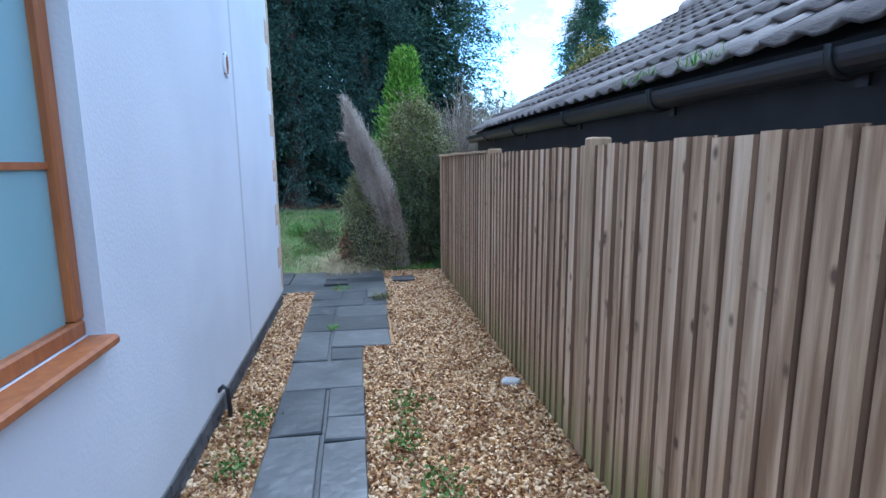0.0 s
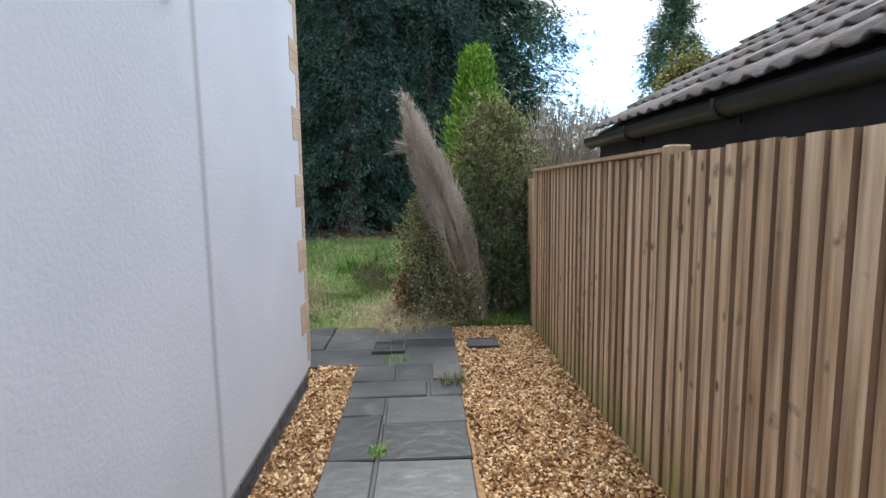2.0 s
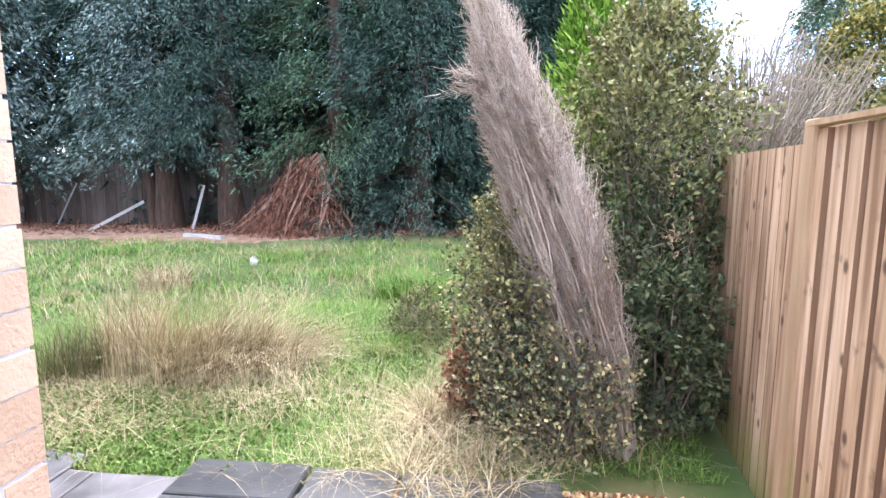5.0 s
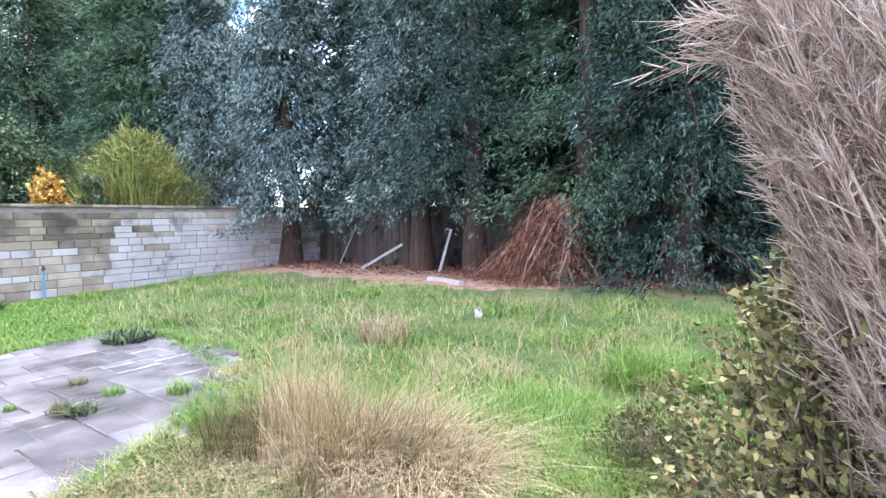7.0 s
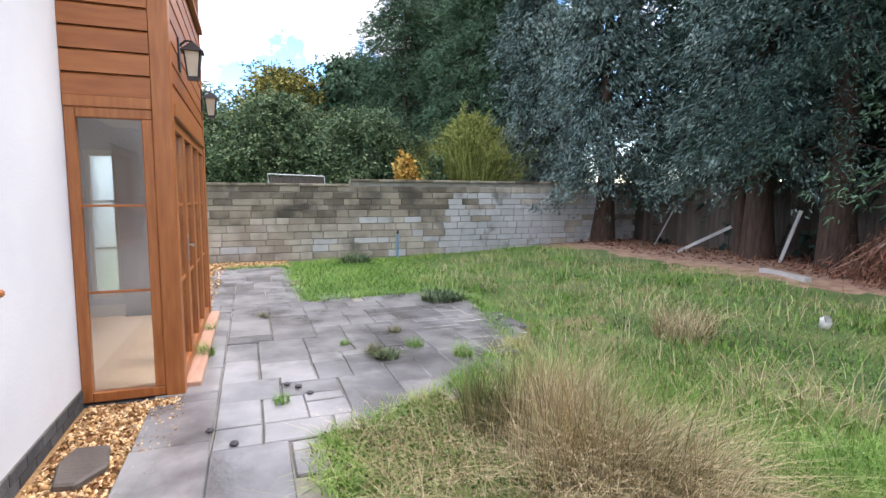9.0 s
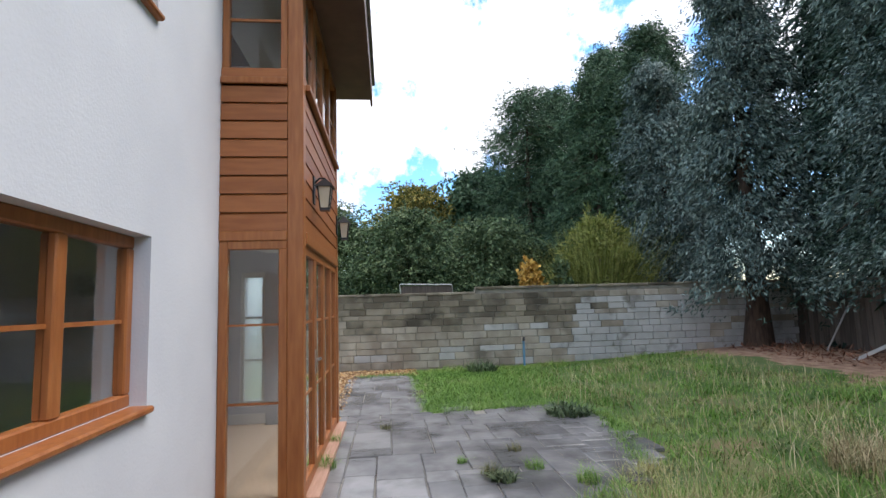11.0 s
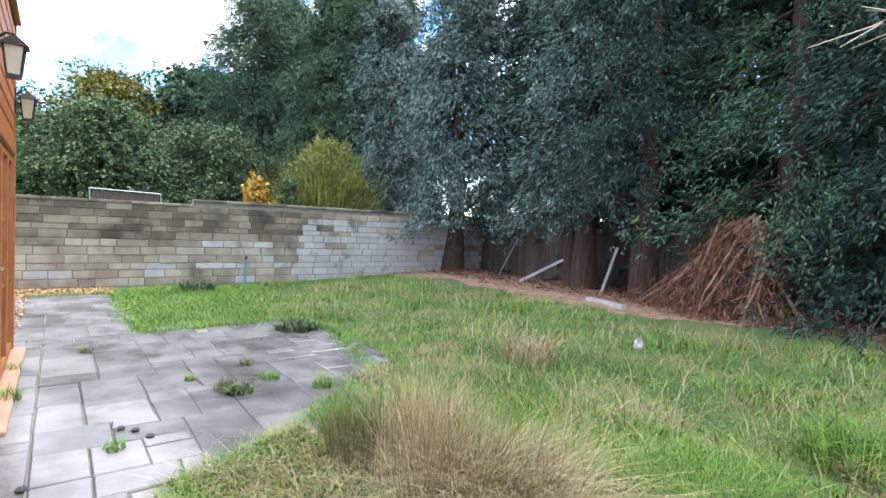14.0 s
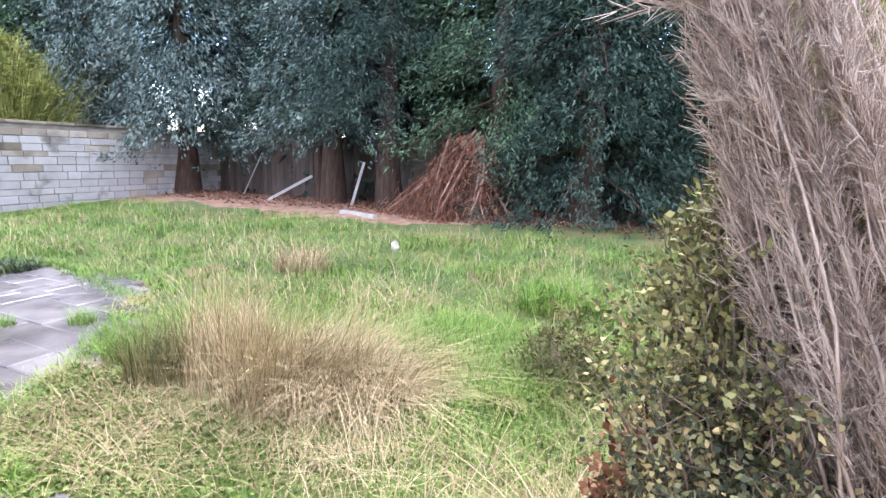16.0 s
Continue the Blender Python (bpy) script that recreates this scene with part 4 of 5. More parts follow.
tagged(mesh_part("moss", blades(P, rng.uniform(0.02, 0.09, 160), np.full(160, 0.008), 0.5, rng), M_GRASS), "small green weeds growing in the gutter", "weed", kind="stuff")

# ---------- stone boundary wall ----------
SWX = -13.1
sw = thing("wall_stone", "coursed stone block garden wall, mossy and part whitewashed", "wall", kind="structure")
part("mortar_core", box((SWX - 0.22, SWX - 0.015, 3.0, 9.25, -0.3, 1.76), (SWX - 0.22, SWX - 0.015, 9.25, 18.1, -0.3, 1.88)), M_MORTAR, sw)
zc = [-0.2]
while zc[-1] < 1.75:
    zc.append(zc[-1] + RND.choice((0.12, 0.14, 0.16, 0.18)))
for k in range(len(zc) - 1):
    y = 5.2 - RND.uniform(0, 0.4)
    while y < 17.7:
        wd = RND.choice((0.3, 0.4, 0.48, 0.6))
        top = 1.78 if y < 9.2 else 1.90
        z0, z1 = zc[k], min(zc[k + 1], top)
        if z1 - z0 > 0.04:
            d = RND.uniform(0.0, 0.018)
            pale = (y > 11.6 and z1 < 1.72 and RND.random() < 0.92) or (y > 9.2 and z1 < 1.1 and RND.random() < 0.3) or (z1 < 0.55 and RND.random() < 0.12)
            part("block", box((SWX - 0.2, SWX + d, y + 0.006, y + wd - 0.006, z0 + 0.006, z1 - 0.006)), M_STONEPALE if pale else M_STONEDARK if (z1 > 1.05 + RND.uniform(-0.2, 0.25) and y < 12.3) else M_STONE, sw, bevel=0.008)
        y += wd
for y0, y1, zt in ((4.0, 9.24, 1.78), (9.26, 18.0, 1.90)):
    y = y0
    while y < y1 - 0.1:
        wd = min(RND.uniform(0.5, 0.8), y1 - y)
        part("coping_stone", box((SWX - 0.26, SWX + 0.03, y + 0.004, y + wd - 0.004, zt - 0.02, zt + 0.045)), M_STONEDARK, sw, bevel=0.01)
        y += wd

# ---------- dark back fence ----------
bf = thing("wall_back_fence", "dark weathered board fence in shade behind trees", "fence", kind="structure")
bme = box((0, 0.145, 0, 0.02, 0, 1.75))
bmesh.ops.bevel(bme, geom=list(bme.edges), offset=0.004, segments=1, affect='EDGES')
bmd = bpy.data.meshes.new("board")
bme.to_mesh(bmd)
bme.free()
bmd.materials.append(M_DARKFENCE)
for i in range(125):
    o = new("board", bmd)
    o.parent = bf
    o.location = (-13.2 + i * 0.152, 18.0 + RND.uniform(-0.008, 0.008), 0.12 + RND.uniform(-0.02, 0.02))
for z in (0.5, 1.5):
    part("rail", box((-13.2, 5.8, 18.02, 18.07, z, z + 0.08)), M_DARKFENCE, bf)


# ---------- trees ----------
def crown_points(rng, limbs, per, z0, z1, rfun, droop=0.35, thick=0.22):
    """Points and directions of foliage sprays along drooping limbs."""
    a = rng.uniform(0, 2 * np.pi, limbs)
    zz = z0 + (z1 - z0) * rng.uniform(0, 1, limbs) ** 0.9
    u = (zz - z0) / (z1 - z0)
    r = rfun(u) * rng.uniform(0.7, 1.18, limbs)
    s = rng.uniform(0.18, 1.0, (limbs, per)) ** 0.75
    dx, dy = np.cos(a)[:, None], np.sin(a)[:, None]
    rad = r[:, None] * s
    w = thick * (0.4 + s)
    X = dx * rad + rng.normal(0, 1, s.shape) * w
    Y = dy * rad + rng.normal(0, 1, s.shape) * w
    Z = zz[:, None] - droop * rad * s + rng.normal(0, 1, s.shape) * w * 0.6
    P = np.stack([X, Y, Z], -1).reshape(-1, 3)
    D = np.stack([np.broadcast_to(dx, s.shape) * 0.8, np.broadcast_to(dy, s.shape) * 0.8, np.full(s.shape, -droop * 1.2)], -1).reshape(-1, 3)
    ends = np.stack([np.cos(a) * r, np.sin(a) * r, zz - droop * r], 1)
    starts = np.stack([np.zeros(limbs), np.zeros(limbs), zz], 1)
    return P, D, starts, ends


def tree(label, cat, x, y, h, z0, rfun, material, seed, limbs=170, per=42, L=0.17, W=0.036, spread=0.45, droop=0.35, thick=0.22, trunk_r=0.22, lean=(0, 0), z_base=None, kleaf=5, group=""):
    rng = np.random.default_rng(seed)
    zb = float(ground_z(x, y)) - 0.05 if z_base is None else z_base
    t = thing("tree", label, cat, x, y, zb, group=group)
    P, D, S, E = crown_points(rng, limbs, per, z0, h, rfun, droop, thick)
    P[:, 0] += lean[0] * P[:, 2]
    P[:, 1] += lean[1] * P[:, 2]
    fan = material in (M_CONIFER, M_CONIFER2, M_CYPRESS)
    if not fan:
        kleaf, L, W = (8, L * 0.55, W * 0.55) if L > 0.23 else (8, L * 0.62, W * 0.68)
    elif kleaf == 5:
        kleaf, L, W = 8, L * 0.68, W * 0.85
    P = np.repeat(P, kleaf, 0) + rng.normal(0, 0.07, (len(P) * kleaf, 3))
    D = np.repeat(D, kleaf, 0)
    keep = P[:, 2] > 0.05
    mesh_part("crown", (needles if fan else leaves)(P[keep], D[keep], L, W, spread, rng), material, t)
    zs = np.linspace(-0.1, h * 0.93, 9)
    path = np.stack([lean[0] * zs + 0.05 * np.sin(zs * 0.9 + seed), lean[1] * zs + 0.05 * np.cos(zs * 1.1 + seed), zs], 1)
    rad = trunk_r * (1 - 0.9 * np.linspace(0, 1, 9))
    rad[0] *= 1.35
    tubes = [tube(path, rad, 10)]
    for i in range(0, limbs, 4):
        S0, E0 = S[i].copy(), E[i].copy()
        for q in (S0, E0):
            q[0] += lean[0] * q[2]
            q[1] += lean[1] * q[2]
        m = (S0 + E0) / 2 + np.array([0, 0, 0.15])
        tubes.append(tube([S0, m, E0 * 0.85 + S0 * 0.15], [0.035, 0.022, 0.008], 4))
    mesh_part("trunk", merge(tubes), M_BARK, t, smooth=True)
    return t


cone = lambda R: (lambda u: R * (1 - u) ** 0.75 + 0.15)
column = lambda R: (lambda u: R * np.clip(1.15 - u, 0.05, 1) ** 0.45 * (0.86 + 0.14 * np.sin(u * 23)))
broad = lambda R: (lambda u: R * (1 - u) ** 0.42 * (0.9 + 0.1 * np.sin(u * 19)) + 0.1)
ball = lambda R: (lambda u: R * np.sqrt(np.clip(1 - (2 * u - 0.9) ** 2 / 1.25, 0.02, 1)))

# row along the back
tree("tall conifer hung with drooping grey-green foliage", "tree", -12.9, 16.7, 10.8, 2.2, broad(1.8), M_IVY, 11, 230, 46, 0.22, 0.065, droop=0.75, thick=0.2, trunk_r=0.3)
tree("dark conifer with bare lower trunk", "tree", -10.4, 18.7, 14.5, 2.1, column(2.6), M_CONIFER, 12, 210, 46, droop=0.45, trunk_r=0.25)
tree("conifer with drooping grey-green foliage", "tree", -8.1, 16.9, 13.0, 2.1, column(1.9), M_IVY, 13, 240, 46, 0.2, 0.055, droop=0.6, trunk_r=0.27)
tree("dark conifer with leaning trunk", "tree", -8.6, 17.1, 11.0, 2.6, column(1.6), M_CONIFER, 14, 150, 42, droop=0.5, trunk_r=0.16, lean=(-0.04, 0.02))
tree("dark spreading conifer with bare lower trunk", "tree", -6.45, 16.9, 13.0, 2.2, column(2.4), M_CONIFER, 15, 260, 46, droop=0.5, trunk_r=0.27)
tree("dark spreading conifer over dead branches", "tree", -3.9, 17.3, 13.0, 2.0, column(2.5), M_CONIFER2, 16, 260, 46, droop=0.5, trunk_r=0.3)
tree("dense dark conifer sweeping to the ground", "tree", -1.9, 17.0, 12.5, 0.15, column(2.4), M_CONIFER, 17, 330, 46, droop=0.5, trunk_r=0.3)
tree("dense dark conifer sweeping to the ground", "tree", 0.3, 18.2, 10.0, 0.15, column(2.1), M_CONIFER, 18, 280, 46, droop=0.5, trunk_r=0.3)
tree("tall broad blue-green conifer", "tree", 2.9, 21.5, 14.5, 0.6, cone(3.5), M_CONIFER2, 19, 330, 52, 0.22, 0.045, droop=0.35, trunk_r=0.35, thick=0.3)
tree("slim green conifer behind garage", "tree", 11.1, 25.0, 10.2, 0.5, lambda u: 2.1 * (1 - u) ** 0.55 + 0.1, M_CONIFER2, 20, 260, 46, droop=0.3)
tree("broadleaf tree with yellowing tips", "tree", 9.4, 20.0, 5.6, 0.8, ball(1.5), M_YELLOWTREE, 21, 120, 24, 0.18, 0.10, droop=0.1, thick=0.3, trunk_r=0.09)
back = tree("dark dense conifer in the back row", "tree", -10.8, 20.6, 13.0, 0.3, column(2.5), M_CONIFER, 24, 230, 44, 0.34, 0.11, droop=0.45, thick=0.3, kleaf=2, group="back row of conifers")
for hx, hy, ha in ((-8.2, 20.4, 40), (-5.6, 20.2, 110), (-3.0, 20.3, 200), (-0.6, 20.0, 290), (1.8, 20.8, 330), (-13.6, 21.0, 70)):
    copy_thing(back, pose(hx, hy, back.location.z, 0, 0, ha))
# beyond the stone wall
tree("tall conifer beyond the stone wall", "tree", -17.5, 17.0, 10.0, 1.0, broad(2.0), M_IVY, 31, 210, 44, 0.28, 0.085, droop=0.7)
tree("broad green conifer beyond the stone wall", "tree", -22.0, 17.2, 12.6, 0.6, broad(3.6), M_CONIFER2, 32, 260, 50, 0.22, 0.048, droop=0.35, thick=0.3)
tree("broad green conifer beyond the stone wall", "tree", -24.5, 14.0, 12.0, 0.6, broad(4.2), M_CONIFER2, 33, 240, 50, 0.22, 0.048, droop=0.35, thick=0.3)
tree("blue-green broadleaf tree beyond the wall", "tree", -30.0, 12.6, 9.0, 0.8, ball(3.0), M_CONIFER2, 34, 200, 44, 0.30, 0.16, droop=0.15, thick=0.4)
tree("broadleaf tree with yellowing crown", "tree", -30.0, 8.6, 8.2, 0.8, ball(3.2), M_YELLOWTREE, 35, 160, 44, 0.30, 0.18, droop=0.12, thick=0.45)
tree("dark green broadleaf tree beyond the wall", "tree", -24.0, 8.0, 5.6, 0.5, ball(2.6), M_DECID, 36, 170, 44, 0.26, 0.15, droop=0.15, thick=0.4)
tree("dark green broadleaf tree beyond the wall", "tree", -21.5, 11.2, 4.8, 0.4, ball(2.0), M_DECID, 37, 150, 44, 0.24, 0.14, droop=0.15, thick=0.35)
tree("dark green broadleaf tree beyond the wall", "tree", -27.0, 4.0, 6.5, 0.4, ball(3.4), M_DECID, 38, 170, 44, 0.28, 0.16, droop=0.15, thick=0.45)
tree("dark green broadleaf tree beyond the wall", "tree", -34.0, 16.5, 8.0, 0.4, ball(3.8), M_DECID, 39, 170, 44, 0.34, 0.18, droop=0.15, thick=0.5)

tree("green conifer beyond the stone wall", "tree", -20.0, 15.6, 10.6, 0.8, broad(2.6), M_CONIFER2, 40, 190, 44, 0.22, 0.048, droop=0.4)
tree("broad green conifer beyond the stone wall", "tree", -26.5, 16.2, 12.6, 0.8, broad(4.4), M_CONIFER2, 43, 300, 52, 0.24, 0.052, droop=0.35, thick=0.35)
tree("broad dark conifer beyond the stone wall", "tree", -19.2, 17.6, 12.2, 0.8, broad(3.0), M_CONIFER2, 44, 280, 50, 0.22, 0.048, droop=0.4, thick=0.3)
# bright cypress
tree("small bright lime green cypress", "tree", 1.02, 11.3, 3.72, 0.25, lambda u: 0.74 * (1 - u) ** 0.85 * (0.88 + 0.2 * np.sin(u * 37)) + 0.02, M_CYPRESS, 41, 260, 34, 0.14, 0.035, spread=0.35, droop=-0.9, thick=0.05, trunk_r=0.05)


def shrub(name, label, cat, x, y, n, shape, material, seed, L, W, stems=18, stem_m=None, top_m=None, top_z=0.0, sprigs=0):
    """A shrub of small leaves clustered on twigs inside a rough shape: shape(rng, n) gives local points."""
    rng = np.random.default_rng(seed)
    t = thing(name, label, cat, x, y, float(ground_z(x, y)) - 0.02)
    C = shape(rng, n // 14)
    hi_pts = C[:, 2] > np.quantile(C[:, 2], 0.8)
    C[:, 2] += np.where(hi_pts & (rng.uniform(0, 1, len(C)) < 0.4), rng.exponential(0.09, len(C)), 0)
    d = unit(C * np.array([1, 1, 0]) + np.array([0, 0, 0.7]) + rng.normal(0, 0.4, C.shape))
    s = rng.uniform(0, 1, (len(C), 14))
    P = (C[:, None] + d[:, None] * s[..., None] * 0.17 + rng.normal(0, 0.012, (len(C), 14, 3))).reshape(-1, 3)
    D = np.repeat(d, 14, 0)
    if top_m:
        hi = P[:, 2] + rng.normal(0, 0.18, len(P)) > top_z
        mesh_part("young_foliage", leaves(P[hi], D[hi], L, W, 0.9, rng), top_m, t)
        P, D = P[~hi], D[~hi]
    mesh_part("foliage", leaves(P, D, L, W, 0.9, rng), material, t)
    tw = []
    top = C[C[:, 2] > np.quantile(C[:, 2], 0.72)]
    SP, SD = [], []
    for i in range(sprigs):
        c = top[rng.integers(len(top))]
        e = c + np.array([rng.normal(0, 0.05), rng.normal(0, 0.05), rng.uniform(0.1, 0.3)])
        tw.append(tube([c * np.array([0.8, 0.8, 0.8]), c, e], [0.005, 0.004, 0.0015], 4))
        for k in range(26):
            SP.append(c + (e - c) * rng.uniform(0, 1.02))
            SD.append(np.array([rng.normal(0, 0.7), rng.normal(0, 0.7), 0.7]))
    if sprigs:
        mesh_part("shoot_foliage", leaves(np.array(SP), np.array(SD), L, W, 0.2, rng), top_m, t)
    for i in range(stems):
        c = C[rng.integers(len(C))]
        m = c * np.array([0.35, 0.35, 0.5]) + rng.normal(0, 0.03, 3)
        tw.append(tube([(rng.normal(0, 0.05), rng.normal(0, 0.05), 0), m, c], [0.012, 0.008, 0.003], 4))
    for i in range(0, len(C), 2):
        tw.append(tube([C[i] - d[i] * 0.08, C[i] + d[i] * 0.17], [0.0035, 0.0015], 3))
    tagged(mesh_part("stem_mass", merge(tw), stem_m or M_TWIG, t), kind="stuff")
    return t


def blob(rx, ry, z0, z1, lump=0.25, hollow=0.5, taper=0.35):
    def f(rng, n):
        a = rng.uniform(0, 2 * np.pi, n)
        u = rng.uniform(0, 1, n)
        r = np.sqrt(rng.uniform(hollow ** 2, 1, n))
        k = (1 - taper * u) * np.sqrt(np.clip(1 - (np.clip(u - 0.6, 0, 1) / 0.42) ** 2, 0.02, 1)) * np.clip(0.55 + u * 2, 0, 1)
        k = k * (1 + lump * np.sin(3 * a + 7 * u) * np.cos(5 * u + a))
        return np.stack([rx * r * k * np.cos(a), ry * r * k * np.sin(a), z0 + (z1 - z0) * u], 1)
    return f


shrub("bush", "large dense evergreen bush with olive tips", "bush", 0.93, 8.6, 34000, blob(0.62, 0.62, 0.1, 2.42, lump=0.4), M_BUSH, 51, 0.04, 0.02, 40, top_m=M_BUSHTOP, top_z=1.5)
shrub("bush", "low holly bush with pale edged leaves", "bush", 0.14, 7.93, 21000, blob(0.28, 0.30, 0.05, 1.36, taper=0.05, lump=0.4, hollow=0.4), M_HOLLY, 52, 0.028, 0.017, 60, top_m=M_BUSHTOP, top_z=0.9, sprigs=40)
shrub("bush", "low straggling bush with browning leaves", "bush", 0.36, 7.68, 4600, blob(0.36, 0.3, 0.02, 0.62, lump=0.5), M_HOLLY, 53, 0.03, 0.017, 24)
shrub("bush", "low tangle of dark foliage below the fence", "bush", 0.95, 8.02, 5000, blob(0.34, 0.3, 0.02, 0.9), M_BUSH, 54, 0.045, 0.02, 26)
shrub("bush", "browning dead leaves beside the holly", "bush", -0.14, 8.05, 1500, blob(0.15, 0.2, 0.02, 0.55), M_DEADLEAF, 55, 0.04, 0.025, 14)
shrub("bush", "small brown-green bush in the grass", "bush", -0.66, 9.5, 2200, blob(0.34, 0.3, 0.02, 0.36), M_RUSH, 56, 0.05, 0.012, 26)
shrub("bush", "yellow green bamboo clump behind the stone wall", "bush", -15.5, 13.5, 16000, blob(1.35, 1.4, 0.8, 3.7, lump=0.5, hollow=0.2), M_BAMBOO, 57, 0.26, 0.028, 60)
shrub("bush", "orange leaved shrub behind the stone wall", "bush", -14.6, 11.1, 1500, blob(0.55, 0.5, 1.2, 2.55, lump=0.5), M_ORANGE, 58, 0.13, 0.09, 20)
shrub("bush", "pale green shrub behind the stone wall", "bush", -14.6, 12.0, 1600, blob(0.35, 0.35, 1.0, 2.5, lump=0.5), M_DECID, 59, 0.13, 0.08, 18)


rng = np.random.default_rng(62)
P = rng.normal(0, 0.45, (1500, 3)) * np.array([1, 1, 0])
bamboo = tagged(mesh_part("bamboo_culms", blades(P, rng.uniform(1.8, 4.5, 1500), np.full(1500, 0.035), 0.42, rng, 5, np.arctan2(P[:, 1], P[:, 0]) + rng.normal(0, 0.5, 1500)), M_BAMBOO), "arching yellow green bamboo shoots behind the wall", "bamboo", kind="stuff")
bamboo.location = (-15.5, 13.5, 0.0)


def twigs(A, B, r0, r1):
    """Three-sided tapering twigs from A to B."""
    n = len(A)
    d = unit(B - A)
    u = unit(np.cross(d, np.array([0.37, 0.81, 0.21])))
    v = np.cross(d, u)
    ring = [u * math.cos(a) + v * math.sin(a) for a in (0.0, 2.094, 4.189)]
    V = np.stack([A + k * np.reshape(r0, (-1, 1)) for k in ring] + [B + k * np.reshape(r1, (-1, 1)) for k in ring], 1).reshape(-1, 3)
    f = np.array([(0, 1, 4, 3), (1, 2, 5, 4), (2, 0, 3, 5)])
    return V, (np.arange(n)[:, None, None] * 6 + f[None]).reshape(-1, 4)


def plume():
    """A dead, leaning shrub: upright stems, side branches and a haze of fine twigs."""
    rng = np.random.default_rng(61)
    t = thing("dead_shrub", "dead leaning conifer shrub of bare tan twigs", "dead shrub", 0.64, 7.75, -0.05)
    axis = np.array([-0.79, -0.04, 2.40])
    side, fore = unit(np.cross(axis, [0, 1.0, 0])), np.array([0, 1.0, 0.0])

    def spine(a, r, h, u):
        """A point at the share u of a stem that fans out and closes again."""
        w = r * (0.05 + 0.15 * np.sin(np.minimum(u * h * 0.93 + 0.07, 1.0) * np.pi) ** 0.8)
        bow = np.array([0.05, 0, 0]) * np.sin(u * np.pi)[:, None]
        return axis * (u * h)[:, None] + side * (w * np.cos(a))[:, None] + fore * (w * np.sin(a))[:, None] + bow

    n = 78
    a, r, h = rng.uniform(0, 2 * np.pi, n), np.sqrt(rng.uniform(0.02, 1, n)), rng.uniform(0.72, 1.05, n)
    grid = np.linspace(0, 1, 9)
    for i in range(n):
        P = spine(np.full(9, a[i]), np.full(9, r[i]), h[i], grid) + np.concatenate([np.zeros((1, 3)), rng.normal(0, 0.012, (8, 3))])
        mesh_part("stem", tube(P, np.linspace(0.0075, 0.0014, 9), 4), M_PLUME, t)
    m = 4600
    k = rng.integers(0, n, m)
    u0 = rng.uniform(0.06, 0.97, m) ** 0.8
    A = spine(a[k], r[k], h[k], u0)
    out = side * np.cos(a[k])[:, None] + fore * np.sin(a[k])[:, None]
    D = unit(unit(axis)[None] * 0.95 + out * (0.2 * r[k])[:, None] + rng.normal(0, 0.2, (m, 3)))
    ln = rng.uniform(0.08, 0.24, m) * (1.05 - 0.55 * u0)
    B = A + D * ln[:, None]
    items = [twigs(A, B, np.full(m, 0.0022), np.full(m, 0.0011))]
    q = 9
    w = rng.uniform(0.15, 1.0, (m, q, 1))
    A2 = (A[:, None] + (B - A)[:, None] * w).reshape(-1, 3)
    D2 = unit(np.repeat(D, q, 0) + rng.normal(0, 0.55, (m * q, 3)))
    items.append(twigs(A2, A2 + D2 * rng.uniform(0.02, 0.075, (m * q, 1)), np.full(m * q, 0.0012), np.full(m * q, 0.0006)))
    tagged(mesh_part("twig_mass", merge(items), M_PLUME, t), kind="stuff")
    sp = []
    for i in range(16):
        s0 = axis * 0.8 + np.array([-0.06, 0, 0]) + rng.normal(0, 0.03, 3)
        e = s0 + np.array([-rng.uniform(0.08, 0.24), rng.normal(0, 0.06), rng.uniform(-0.02, 0.08)])
        sp.append(tube([s0, (s0 + e) / 2 + rng.normal(0, 0.02, 3), e], [0.003, 0.0018, 0.0008], 3))
        for k2 in range(16):
            p = s0 + (e - s0) * rng.uniform(0.2, 1)
            sp.append(tube([p, p + unit(e - s0) * 0.05 + rng.normal(0, 0.028, 3)], [0.0014, 0.0006], 3))
    mesh_part("side_spray", merge(sp), M_PLUME, t)


plume()


def bare_shrub(x, y, h, r, seed, label, n=420):
    rng = np.random.default_rng(seed)
    t = thing("bare_shrub", label, "shrub", x, y, 0)
    tw = []
    for i in range(n):
        a, q = rng.uniform(0, 2 * math.pi), math.sqrt(rng.uniform(0, 1))
        e = np.array([r * q * math.cos(a), r * q * math.sin(a), h * rng.uniform(0.55, 1.0) * (1 - 0.25 * q)])
        m = e * np.array([0.5, 0.5, 0.62]) + rng.normal(0, 0.12, 3)
        pts = [m * 0.3 + rng.normal(0, 0.03, 3) * np.array([1, 1, 0]), m, e, e + np.array([rng.normal(0, 0.2), rng.normal(0, 0.2), -rng.uniform(0, 0.2)])]
        tw.append(tube(pts, [0.012, 0.008, 0.005, 0.002], 3))
        for k in range(3):
            s = m + (e - m) * rng.uniform(0, 1)
            tw.append(tube([s, s + rng.normal(0, 0.16, 3)], [0.004, 0.002], 3))
    tagged(mesh_part("twig_mass", merge(tw), M_TWIG, t), kind="stuff")


bare_shrub(2.2, 10.6, 3.3, 1.15, 65, "tangled leafless grey-brown shrub", 520)
bare_shrub(3.4, 12.4, 3.6, 1.2, 66, "tangled leafless grey-brown shrub", 360)

